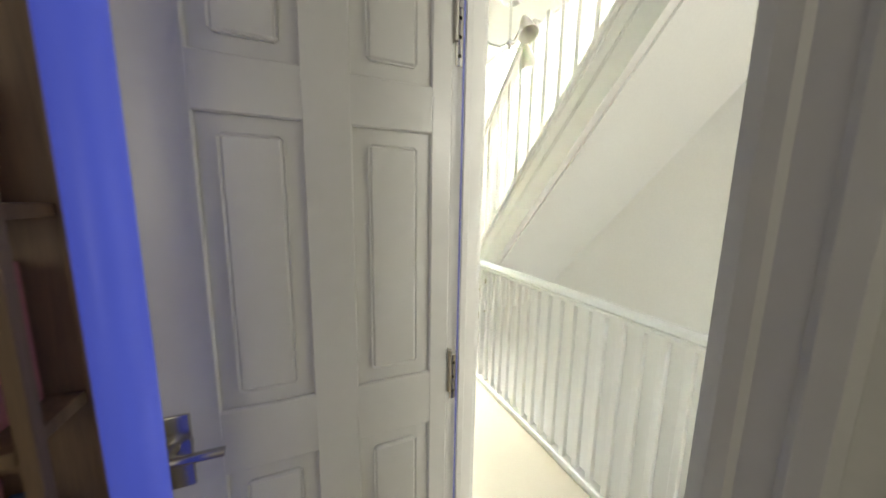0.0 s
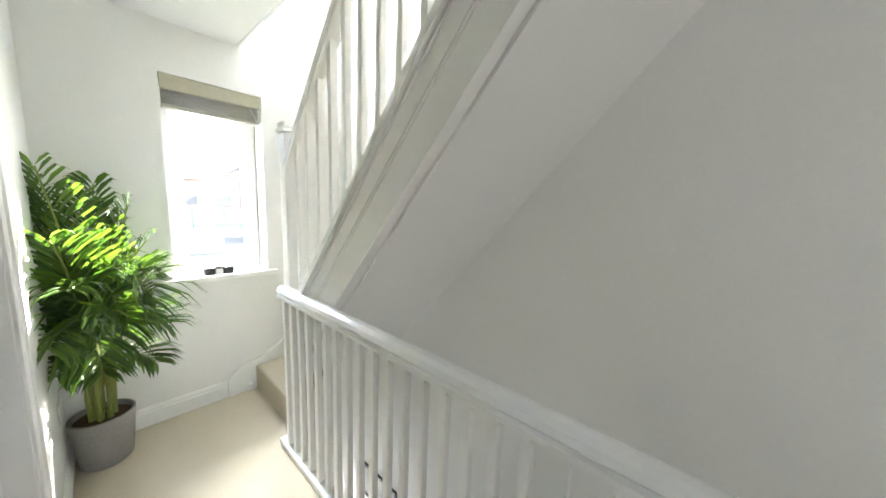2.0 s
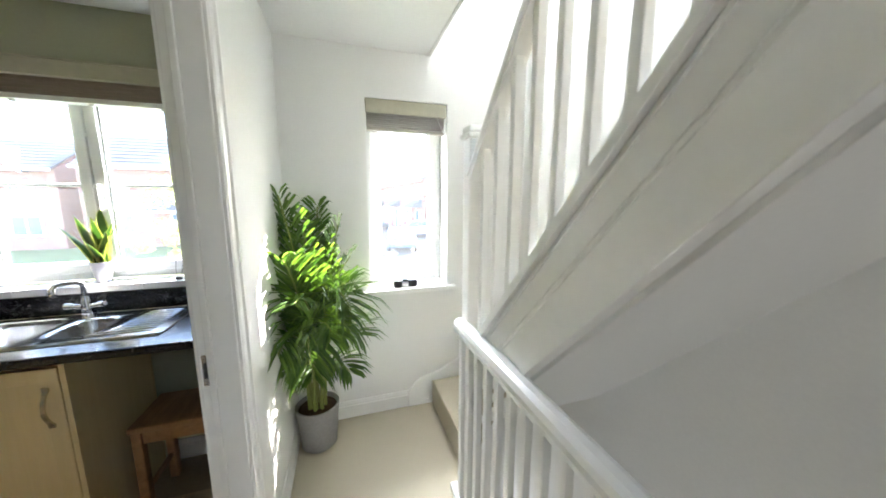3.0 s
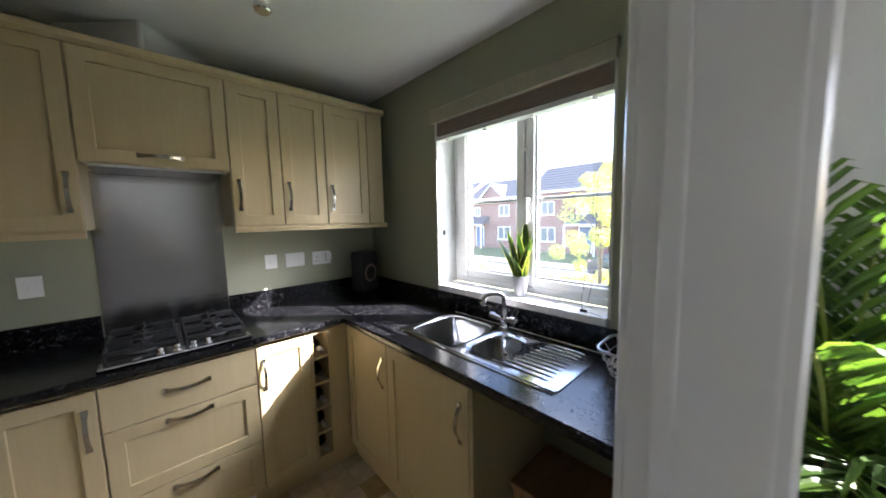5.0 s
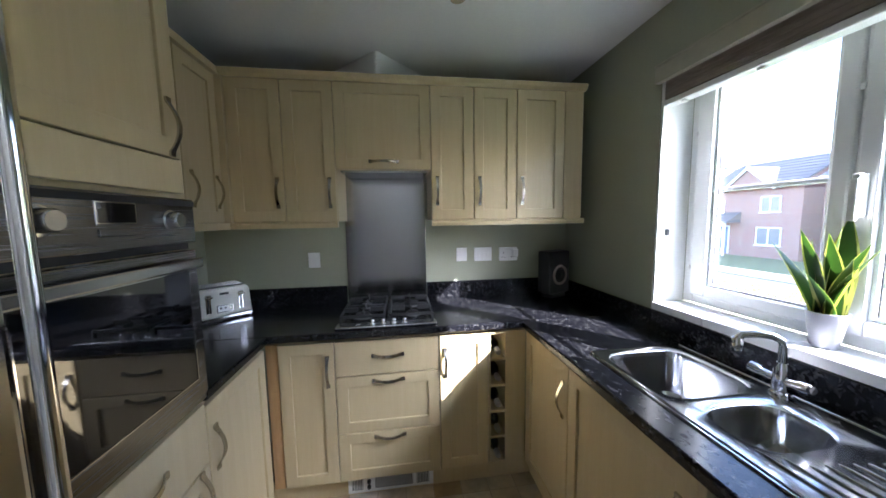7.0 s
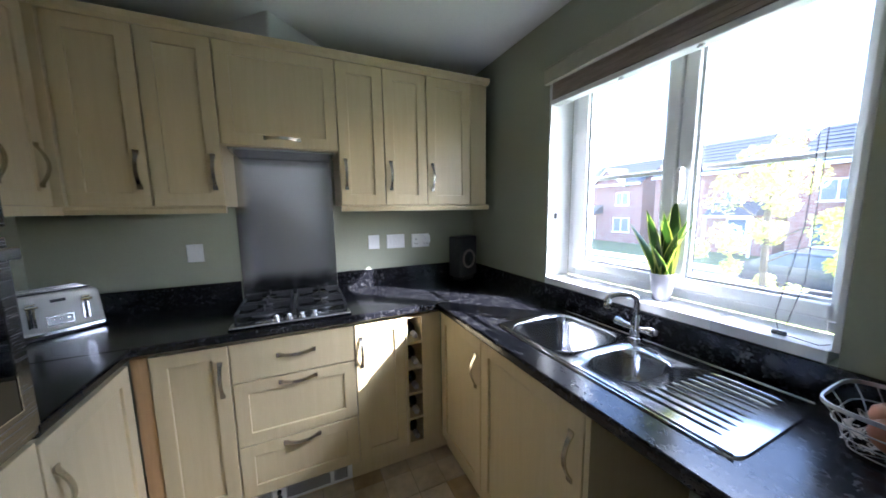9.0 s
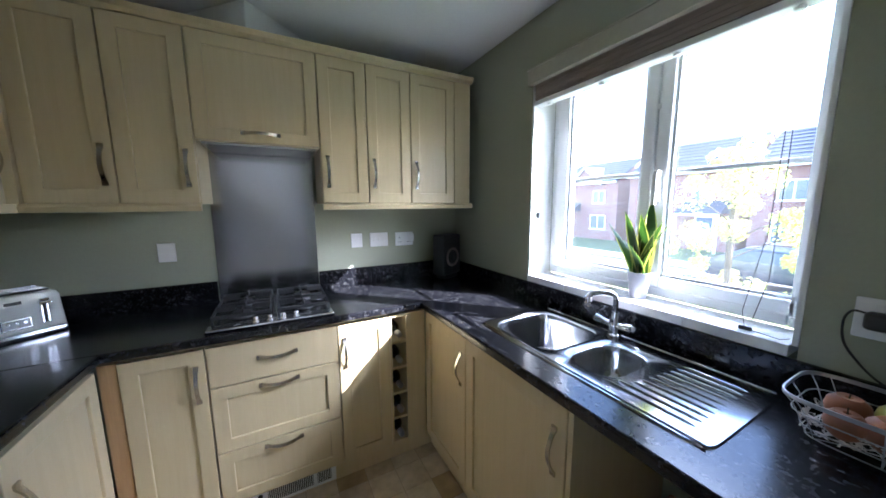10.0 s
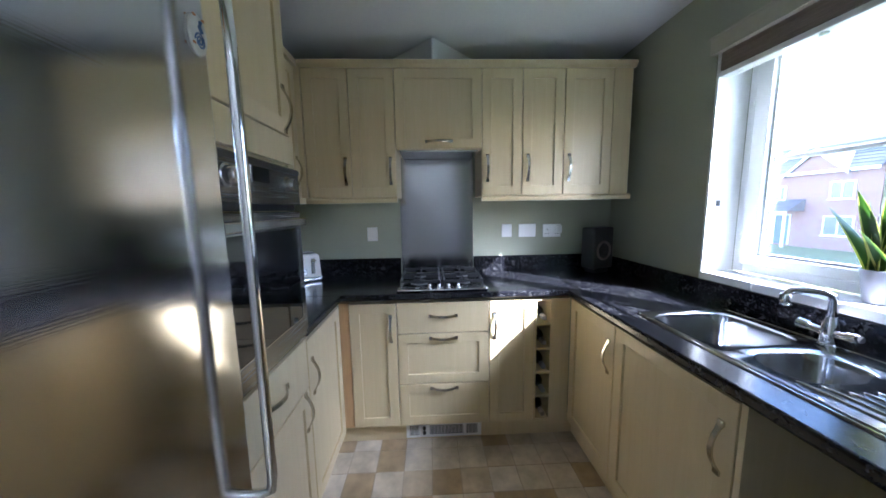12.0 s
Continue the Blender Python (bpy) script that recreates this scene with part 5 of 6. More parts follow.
unit("wall_unit", "maple wall unit with panelled doors beside the oven housing", "+y", (0.34, -2.165, ZU), 0.725, HU, 0.28, [("door", 0.0, 0, 0.30, HU, False, 0.25, 0.16, True, 0.17), ("door", 0.30, 0, 0.42, HU, False, 0.05, 0.16, True, 0.17)], group="wall units")


def moulding(name, label, pts, prof):
    bm = bmesh.new()
    for a, b in zip(pts, pts[1:]):
        a, b = Vector((*a, 0)), Vector((*b, 0))
        d = (b - a).normalized()
        out = Vector((d.y, -d.x, 0))
        lo, hi = [], []
        for p, q in prof:
            lo.append(bm.verts.new(a - d * (p if a != Vector((*pts[0], 0)) else 0) + out * p + Vector((0, 0, q))))
            hi.append(bm.verts.new(b + d * (p if b != Vector((*pts[-1], 0)) else 0) + out * p + Vector((0, 0, q))))
        k = len(prof)
        for j in range(k):
            bm.faces.new((lo[j], lo[(j + 1) % k], hi[(j + 1) % k], hi[j]))
        bm.faces.new(lo)
        bm.faces.new(hi[::-1])
    return single(name, bm, MAPLE, label, "moulding")


CT = ZU + HU
cornice = [(-0.02, CT), (0.004, CT), (0.022, CT + 0.012), (0.028, CT + 0.034), (-0.02, CT + 0.034)]
pelmet = [(-0.02, ZU - 0.034), (0.010, ZU - 0.034), (0.014, ZU - 0.012), (0.004, ZU), (-0.02, ZU)]
moulding("cornice", "maple cornice along the hob wall units", [(XU + 0.02, -2.145), (XU + 0.02, -0.075)][::-1], [(-p, q) for p, q in cornice])
moulding("cornice", "maple cornice along the oven side wall unit", [(1.07, -2.145), (XU + 0.022, -2.145)], [(-p, q) for p, q in cornice])
moulding("cornice", "maple cornice on the oven housing", [(1.60, YL + 0.02), (1.065, YL + 0.02)], [(-p, q) for p, q in cornice])
moulding("pelmet", "maple light pelmet under the wall units", [(XU + 0.02, -1.03), (XU + 0.02, -0.07)][::-1], [(-p, q) for p, q in pelmet])
moulding("pelmet", "maple light pelmet under the wall units", [(XU + 0.02, -2.145), (XU + 0.02, -1.565)][::-1], [(-p, q) for p, q in pelmet])
moulding("pelmet", "maple light pelmet under the oven side wall unit", [(1.07, -2.145), (XU + 0.022, -2.145)], [(-p, q) for p, q in pelmet])
bm = bmesh.new()
prism(bm, [(0.002, -1.62), (0.285, -1.335), (0.29, -1.325), (0.285, -1.315), (0.002, -1.03)], "z", CT + 0.002, CEIL - 0.002)
single("duct_boxing", bm, CEILING, "white angled boxing round the hood duct on the wall units", "duct boxing")

# worktops
wt = thing("worktop", "black speckled laminate worktop running round three sides", "worktop", (1.0, -0.9, 0.870))
for x0, x1, y0, y1, front in ((0.0015, 0.60, -2.448, -0.0015, "x"), (0.60, 1.02, -0.578, -0.0015, "y0"), (1.02, 1.855, -0.578, -0.462, "y0"), (1.02, 1.855, -0.062, -0.0015, ""), (1.855, XK - 0.001, -0.578, -0.0015, "y0"), (0.60, 1.068, -2.448, -1.872, "y1")):
    bm = boxes((x0 - 1.0, x1 - 1.0, y0 + 0.9, y1 + 0.9, 0.0, 0.038))
    edge = {"x": lambda v: v.co.x > x1 - 1.0001, "y0": lambda v: v.co.y < y0 + 0.9001, "y1": lambda v: v.co.y > y1 + 0.8999, "": lambda v: False}[front]
    picked = [e for e in bm.edges if all(edge(v) for v in e.verts) and abs(e.verts[0].co.z - e.verts[1].co.z) < 1e-5]
    if picked:
        bmesh.ops.bevel(bm, geom=picked, offset=0.010, segments=3, affect="EDGES", profile=0.5)
    part("section", bm, WORKTOP, wt)
single("worktop_upstand", boxes((0.0015, 0.018, -1.042, -0.02, 0.908, 1.025), bevel=0.002), WORKTOP, "black speckled upstand behind the worktop corner", "upstand")
single("worktop_upstand", boxes((0.0015, 0.018, -2.43, -1.585, 0.908, 1.025), bevel=0.002), WORKTOP, "black speckled upstand behind the toaster", "upstand")
single("worktop_upstand", boxes((0.018, XK - 0.002, -0.018, -0.0015, 0.908, 1.010), bevel=0.002), WORKTOP, "black speckled upstand under the window sill", "upstand")
single("worktop_upstand", boxes((0.018, 1.066, -2.448, -2.432, 0.908, 1.025), bevel=0.002), WORKTOP, "black speckled upstand beside the oven housing", "upstand")
single("splashback", boxes((0.0015, 0.006, -1.58, -1.045, 0.910, 1.748), bevel=0.001), SPLASH, "brushed steel splashback behind the hob", "splashback")

# hob
hob = thing("gas_hob", "steel gas hob with four burners and black pan supports", "hob", (0.31, -1.30, 0.908))
part("plate", boxes((-0.24, 0.25, -0.265, 0.265, 0.0, 0.008), bevel=0.003), HOB_PLATE, hob, "dark hob plate")
part("front_trim", boxes((0.19, 0.262, -0.262, 0.262, 0.004, 0.016), bevel=0.005), STEEL_H, hob)
for k in range(4):
    bm = bmesh.new()
    lathe(bm, [(0.017, 0.016), (0.016, 0.019), (0.012, 0.021), (0.011, 0.036), (0.009, 0.039), (0.002, 0.039)], (0.225, -0.075 + k * 0.056, 0), 18)
    part("knob", bm, CHROME, hob, "round control knob", smooth=True)
for bx, by, br in ((0.08, -0.14, 0.042), (-0.13, -0.14, 0.032), (0.08, 0.14, 0.032), (-0.13, 0.14, 0.048)):
    bm = bmesh.new()
    lathe(bm, [(br * 1.3, 0.008), (br * 1.25, 0.013), (br, 0.014), (br, 0.024)], (bx, by, 0), 24)
    br_ob = part("burner", bm, BURNER, hob, smooth=True)
    bm = bmesh.new()
    lathe(bm, [(br * 0.95, 0.0245), (br * 0.92, 0.031), (br * 0.7, 0.033), (0.002, 0.033)], (bx, by, 0), 24)
    part("burner_cap", bm, IRON, br_ob, smooth=True)
for y0, y1 in ((-0.25, -0.012), (0.012, 0.25)):
    bm = bmesh.new()
    ym = (y0 + y1) / 2
    for r in ((-0.225, 0.185, y0, y0 + 0.009), (-0.225, 0.185, y1 - 0.009, y1), (-0.225, -0.216, y0, y1), (0.176, 0.185, y0, y1), (-0.025, -0.016, y0, y1)):
        box(bm, *r, 0.036, 0.052, 0.002, 1)
    for cx in (0.08, -0.13):
        for r in ((cx - 0.09, cx - 0.035, ym - 0.004, ym + 0.004), (cx + 0.035, cx + 0.09, ym - 0.004, ym + 0.004), (cx - 0.004, cx + 0.004, y0 + 0.005, ym - 0.035), (cx - 0.004, cx + 0.004, ym + 0.035, y1 - 0.005)):
            box(bm, *r, 0.040, 0.066, 0.002, 1)
    for x in (-0.22, 0.18):
        for y in (y0 + 0.004, y1 - 0.004):
            box(bm, x - 0.005, x + 0.005, y - 0.004, y + 0.004, 0.008, 0.038)
    part("pan_support", bm, IRON, hob, "black cast iron pan support")

# sink
sink = thing("kitchen_sink", "stainless steel one and a half bowl sink with ribbed drainer", "sink", (1.447, -0.256, 0.908))


def loop(cx, cy, rx, ry, z, n=40, p=4.0, bmx=None):
    out = []
    for i in range(n):
        a = 2 * math.pi * i / n
        c, s = math.cos(a), math.sin(a)
        out.append(bmx.verts.new((cx + rx * math.copysign(abs(c) ** (2 / p), c), cy + ry * math.copysign(abs(s) ** (2 / p), s), z)))
    return out


bm = bmesh.new()
outer = loop(0, 0, 0.428, 0.212, 0.006, 80, 16, bm)
skirt = loop(0, 0, 0.431, 0.215, 0.0, 80, 16, bm)
for i in range(80):
    bm.faces.new((outer[i], outer[(i + 1) % 80], skirt[(i + 1) % 80], skirt[i]))
edges = [bm.edges.get((outer[i], outer[(i + 1) % 80])) for i in range(80)]
bowls = ((-0.232, -0.012, 0.165, 0.168, 5.0, 0.19), (0.066, -0.022, 0.095, 0.128, 3.2, 0.115))
for cx, cy, rx, ry, p, depth in bowls:
    rings = [loop(cx, cy, rx, ry, 0.006, 40, p, bm), loop(cx, cy, rx - 0.006, ry - 0.006, 0.002, 40, p, bm), loop(cx, cy, rx - 0.012, ry - 0.012, -0.02, 40, p, bm), loop(cx, cy, rx - 0.022, ry - 0.022, -depth + 0.03, 40, p, bm), loop(cx, cy, rx - 0.05, ry - 0.05, -depth, 40, p, bm), loop(cx, cy, 0.035, 0.035, -depth - 0.004, 40, 2, bm)]
    for a, b in zip(rings, rings[1:]):
        for j in range(40):
            fc = bm.faces.new((a[j], b[j], b[(j + 1) % 40], a[(j + 1) % 40]))
            fc.material_index = 0 if a is rings[0] else 1
    bm.faces.new(rings[-1]).material_index = 1
    edges += [bm.edges.get((rings[0][i], rings[0][(i + 1) % 40])) for i in range(40)]
bmesh.ops.triangle_fill(bm, edges=edges, use_beauty=True)
part("bowl_plate", bm, [SINK, BOWL], sink, smooth=True)
for s in (1, -1):
    bm = bmesh.new()
    tube(bm, [(-0.418, s * 0.202, 0.006), (0.418, s * 0.202, 0.006)], 0.0035, 8)
    part("raised_rim", bm, SINK, sink, smooth=True)
for k in range(10):
    bm = bmesh.new()
    y = -0.150 + k * 0.0325
    x0 = 0.185 - 0.05 * max(0, 2 - k) / 2 + 0.004 * k
    tube(bm, [(x0, y, 0.0040), (x0 + 0.02, y, 0.0066), (0.355, y, 0.0066), (0.375, y, 0.0040)], 0.0036, 8)
    part("drainer_rib", bm, SINK, sink, smooth=True)
for cx, cy, depth in ((-0.232, -0.012, 0.19), (0.066, -0.022, 0.115)):
    bm = bmesh.new()
    lathe(bm, [(0.032, 0.0), (0.032, 0.003), (0.025, 0.002), (0.002, 0.001)], (cx, cy, -depth - 0.003), 24)
    part("waste", bm, CHROME, sink, "chrome waste", smooth=True)
tap = thing("mixer_tap", "chrome kitchen mixer tap with two cross levers", "tap", (1.400, -0.078, 0.914))
bm = bmesh.new()
lathe(bm, [(0.026, 0), (0.026, 0.008), (0.021, 0.012), (0.020, 0.075), (0.016, 0.085), (0.013, 0.10)], (0, 0, 0), 24)
part("body", bm, CHROME, tap, smooth=True)
bm = bmesh.new()
tube(bm, [(0, 0, 0.095), (0, 0, 0.15), (-0.002, -0.004, 0.168), (-0.014, -0.022, 0.180), (-0.034, -0.056, 0.182), (-0.050, -0.084, 0.176), (-0.055, -0.093, 0.163), (-0.056, -0.096, 0.148)], 0.0115, 14)
lathe(bm, [(0.014, 0.125), (0.0155, 0.13), (0.0155, 0.158), (0.012, 0.165)], (-0.056, -0.096, 0), 16)
part("spout", bm, CHROME, tap, smooth=True)
for s in (1, -1):
    bm = bmesh.new()
    tube(bm, [(s * 0.012, 0, 0.045), (s * 0.055, -0.006, 0.052)], 0.012, 12)
    tube(bm, [(s * 0.05, -0.005, 0.052), (s * 0.078, -0.010, 0.056)], 0.016, 12)
    part("lever", bm, CHROME, tap, smooth=True)
    bm = bmesh.new()
    tube(bm, [(s * 0.076, -0.010, 0.056), (s * 0.082, -0.011, 0.057)], 0.011, 12)
    part("lever_cap", bm, BLACK, tap, smooth=True)

# sockets, switches
socket("wall_switch", "white single fused switch on the sage wall", (0.0, -1.79, 1.155), -90, 0.075, 0.1, "rocker")
socket("wall_switch", "white single switch above the worktop", (0.0, -0.79, 1.165), -90, 0.075, 0.095, "rocker")
socket("wall_switch", "white grid of three switches above the worktop", (0.0, -0.635, 1.162), -90, 0.128, 0.097, "triple")
s2 = socket("wall_socket", "white double socket with a small plug above the worktop", (0.0, -0.447, 1.158), -90, 0.135, 0.097, "double")
part("plug", boxes((-0.066, -0.024, 0.009, 0.035, 0.03, 0.085), bevel=0.005), WHITE_PLASTIC, s2, "white plug")
s3 = socket("wall_socket", "white double socket with a black plug beside the window", (2.035, 0.0, 1.115), 180, 0.146, 0.1, "double")
pg = thing("plug", "black plug with trailing cable in the double socket", "plug", (2.005, -0.009, 1.165))
part("body", boxes((-0.024, 0.018, -0.034, 0, -0.022, 0.021), bevel=0.009), BLACK, pg)
bm = bmesh.new()
tube(bm, curve_points([(-0.018, -0.02, 0.016), (-0.042, -0.028, 0.018), (-0.052, -0.03, -0.015), (-0.042, -0.032, -0.07), (0.0, -0.035, -0.125), (0.045, -0.032, -0.16), (0.06, -0.03, -0.21)]), 0.0026, 6)
part("cable", bm, BLACK, pg, "black cable", smooth=True)
bm = bmesh.new()
tube(bm, curve_points([(2.10, -0.012, 1.095), (2.05, -0.02, 1.088), (2.028, -0.024, 1.055), (2.05, -0.03, 1.03), (2.09, -0.03, 1.022), (2.118, -0.028, 0.985), (2.12, -0.028, 0.93)]), 0.0022, 6)
single("cable", bm, WHITE_PLASTIC, "thin white cable hanging above the worktop", "cable", smooth=True)
socket("wall_socket", "white single socket under the worktop", (1.86, 0.0, 0.50), 180, 0.086, 0.086, "rocker")

# appliances and small things
spk = thing("speaker", "black box speaker with a round ring in the worktop corner", "speaker", (0.12, -0.15, 0.908), turn=-68)
part("case", boxes((-0.10, 0.10, -0.06, 0.05, 0.03, 0.325), bevel=0.012), BLACK_GREY, spk)
part("stand", boxes((-0.07, 0.07, -0.05, 0.04, 0.0, 0.03), bevel=0.006), BLACK, spk)
bm = bmesh.new()
tube(bm, [(0.062 * math.cos(i * math.pi / 16), 0.051, 0.16 + 0.062 * math.sin(i * math.pi / 16)) for i in range(32)], 0.009, 8, True)
part("ring", bm, BLIND_BROWN, spk, "dull grey ring", smooth=True)
bm = bmesh.new()
lathe(bm, [(0.04, 0.05), (0.038, 0.056), (0.015, 0.054), (0.002, 0.060)], (0, 0, 0.16), 24, "y")
part("cone", bm, BLACK, spk, smooth=True)

ts = thing("toaster", "cream four-slot toaster with chrome levers and a pale base", "toaster", (0.208, -2.276, 0.908), turn=-48)
bm = bmesh.new()
prism(bm, [(-0.138, 0.028), (0.138, 0.028), (0.130, 0.168), (0.120, 0.184), (0.104, 0.190), (-0.104, 0.190), (-0.120, 0.184), (-0.130, 0.168)], "y", -0.090, 0.090)
bmesh.ops.bevel(bm, geom=[e for e in bm.edges if abs(e.verts[0].co.y - e.verts[1].co.y) < 1e-6], offset=0.012, segments=3, affect="EDGES", profile=0.5)
part("body", bm, CREAM_METAL, ts, smooth=True)
part("base", boxes((-0.137, 0.137, -0.089, 0.089, 0.010, 0.029), bevel=0.004), CHROME, ts, "chrome base band")
part("foot", boxes((-0.125, 0.125, -0.08, 0.08, 0.0, 0.010), bevel=0.002), BLACK, ts)
part("top_plate", boxes((-0.108, 0.108, -0.070, 0.070, 0.188, 0.197), bevel=0.004), BLACK, ts, "dark top plate")
for x in (-0.054, 0.054):
    for y in (-0.030, 0.030):
        part("slot_rim", boxes((x - 0.045, x + 0.045, y - 0.016, y - 0.012, 0.196, 0.201), (x - 0.045, x + 0.045, y + 0.012, y + 0.016, 0.196, 0.201), bevel=0.001), CHROME, ts)
for x in (-0.078, 0.078):
    part("lever_track", boxes((x - 0.003, x + 0.003, 0.0885, 0.0915, 0.058, 0.160)), BLACK, ts)
    lv = part("lever", boxes((x - 0.018, x + 0.018, 0.091, 0.114, 0.140, 0.152), (x - 0.013, x + 0.013, 0.091, 0.106, 0.152, 0.162), bevel=0.003), CHROME, ts, "chrome lever")
    part("lever_rail", boxes((x - 0.012, x - 0.004, 0.0895, 0.097, 0.055, 0.150), (x + 0.004, x + 0.012, 0.0895, 0.097, 0.055, 0.150), bevel=0.002), CHROME, ts)
part("control_panel", boxes((-0.040, 0.040, 0.0895, 0.0915, 0.050, 0.092), bevel=0.0012), CHROME, ts, "chrome rim of the controls")
part("control_plate", boxes((-0.036, 0.036, 0.0912, 0.0925, 0.054, 0.088), bevel=0.0005), WHITE_PLASTIC, ts)
for k in range(3):
    bm = bmesh.new()
    lathe(bm, [(0.006, 0.0925), (0.005, 0.097), (0.001, 0.097)], (-0.022 + k * 0.022, 0, 0.076), 12, "y")
    part("button", bm, CHROME, ts, smooth=True)
part("badge", boxes((-0.022, 0.022, 0.0895, 0.0915, 0.150, 0.163), bevel=0.0008), BLACK_GREY, ts)

bk = thing("fruit_basket", "pale wire fruit basket with apples on shredded paper", "basket", (2.06, -0.145, 0.908))


def ring(rx, ry, z):
    return [(rx * math.copysign(abs(math.cos(a)) ** 0.4, math.cos(a)), ry * math.copysign(abs(math.sin(a)) ** 0.4, math.sin(a)), z) for a in [2 * math.pi * i / 40 for i in range(40)]]


bm = bmesh.new()
sweep(bm, ring(0.152, 0.112, 0.098), [(-0.002, -0.0045), (0.002, -0.0045), (0.002, 0.0045), (-0.002, 0.0045)], True)
part("rim", bm, BASKET_WIRE, bk, "pale flat metal rim")
bm = bmesh.new()
for f, z in ((0.90, 0.062), (0.80, 0.030), (0.74, 0.008)):
    tube(bm, ring(0.152 * f, 0.112 * f, z), 0.0016, 6, True)
part("wire_ring", bm, BASKET_WIRE, bk)
bm = bmesh.new()
for i in range(12):
    q = [Vector(ring(0.152 * f, 0.112 * f, z)[int(i * 40 / 12)]) for f, z in ((1, 0.095), (0.90, 0.072), (0.83, 0.048), (0.78, 0.025), (0.74, 0.008))]
    tube(bm, q + [Vector((q[-1].x * 0.3, q[-1].y * 0.3, 0.004))], 0.0013, 5)
part("wire_rib", bm, BASKET_WIRE, bk)
rnd = random.Random(9)
bm = bmesh.new()
for i in range(150):
    p = Vector((rnd.uniform(-.115, .115), rnd.uniform(-.075, .075), rnd.uniform(0.012, 0.045)))
    pts = [p]
    for _ in range(4):
        p = p + Vector((rnd.uniform(-.025, .025), rnd.uniform(-.025, .025), rnd.uniform(-.008, .012)))
        pts.append(Vector((max(-.12, min(.12, p.x)), max(-.08, min(.08, p.y)), max(0.012, min(0.052, p.z)))))
    sweep(bm, pts, [(-0.002, -0.0003), (0.002, -0.0003), (0.002, 0.0003), (-0.002, 0.0003)])
tagged(single("shredded_paper", bm, STRAW, "pale shredded paper lying in the fruit basket", "paper"), kind="stuff").location = (2.06, -0.145, 0.918)
for i, (x, y, z, r, mt) in enumerate(((-0.07, 0.03, 0.085, 0.037, APPLE), (0.0, -0.03, 0.082, 0.039, APPLE), (0.05, 0.05, 0.085, 0.036, PEAR), (0.08, -0.03, 0.08, 0.037, APPLE), (-0.06, -0.05, 0.078, 0.034, APPLE), (0.0, 0.06, 0.088, 0.034, PEAR))):
    bm = bmesh.new()
    lathe(bm, [(0.006, -r * 0.80), (r * 0.5, -r * 0.92), (r * 0.85, -r * 0.55), (r, 0.0), (r * 0.9, r * 0.5), (r * 0.55, r * 0.82), (r * 0.2, r * 0.78), (0.003, r * 0.62)], (0, 0, 0), 20)
    fr_ob = thing("apple" if mt is APPLE else "pear", "ripe fruit lying in the wire basket", "fruit", (2.06 + x * 0.95, -0.145 + y * 0.85, 0.884 + z), "fruit in the basket", rnd.uniform(0, 360))
    part("flesh", bm, mt, fr_ob, smooth=True)
    bm = bmesh.new()
    tube(bm, [(0, 0, r * 0.6), (0.002, 0, r * 0.85), (0.006, 0.001, r * 1.08)], 0.0015, 5)
    part("stalk", bm, BARK, fr_ob)

sp = thing("potted_snake_plant", "variegated snake plant in a pale grey pot on the sill", "plant", (1.39, 0.085, 1.048))
bm = bmesh.new()
lathe(bm, [(0.028, 0), (0.031, 0.004), (0.045, 0.105), (0.0465, 0.112), (0.0425, 0.113), (0.041, 0.098)], (0, 0, 0), 32)
part("pot", bm, POT_SILVER, sp, "pale grey glazed pot", smooth=True)
bm = bmesh.new()
lathe(bm, [(0.041, 0.085), (0.040, 0.098), (0.002, 0.10)], (0, 0, 0), 20)
part("soil", bm, SOIL, sp)


def blade(ang, lean, length, width, twist, base):
    bm = bmesh.new()
    rows_, cols = 11, 10
    grid = []
    for i in range(rows_):
        t = i / (rows_ - 1)
        w = width * (0.45 + 1.1 * math.sin(math.pi * min(1, 0.12 + t * 0.85)) ** 1.1) * (1 - t ** 6)
        bend = lean * (t ** 1.5)
        row = []
        for j in range(cols + 1):
            u = j / cols * 2 - 1
            a = twist * t
            x, y = u * w / 2, 0.012 * (u * u) * (1 - t)
            x, y = x * math.cos(a) - y * math.sin(a), x * math.sin(a) + y * math.cos(a)
            row.append(bm.verts.new((x, y + bend, t * length)))
        grid.append(row)
    for i in range(rows_ - 1):
        for j in range(cols):
            f = bm.faces.new((grid[i][j], grid[i][j + 1], grid[i + 1][j + 1], grid[i + 1][j]))
            f.material_index = 1 if j in (0, cols - 1) else 0
    bmesh.ops.solidify(bm, geom=bm.faces[:], thickness=0.002)
    bmesh.ops.rotate(bm, verts=bm.verts, matrix=Euler((0, 0, ang)).to_matrix())
    bmesh.ops.translate(bm, verts=bm.verts, vec=(base[0], base[1], 0.09))
    part("leaf", bm, [SNAKE, SNAKE_EDGE], sp, "green leaf with yellow margin", smooth=True)


rnd = random.Random(5)
for ang, lean, ln, w in ((0.3, 0.05, 0.33, 0.042), (1.55, 0.15, 0.23, 0.044), (-1.6, 0.13, 0.25, 0.044), (2.5, 0.07, 0.28, 0.038), (-0.8, 0.08, 0.24, 0.040), (-2.3, 0.10, 0.20, 0.036), (3.1, 0.12, 0.16, 0.034), (-1.2, 0.03, 0.30, 0.030), (1.9, 0.03, 0.25, 0.030), (0.0, -0.05, 0.27, 0.032)):
    blade(ang, lean, ln, w, rnd.uniform(-0.7, 0.7), (0.016 * math.cos(ang * 2), 0.016 * math.sin(ang * 2)))

st = thing("wooden_stool", "brown wooden stool standing under the worktop", "stool", (1.88, -0.26, KF))
part("seat", boxes((-0.215, 0.215, -0.15, 0.15, 0.465, 0.495), bevel=0.006), OAK, st)
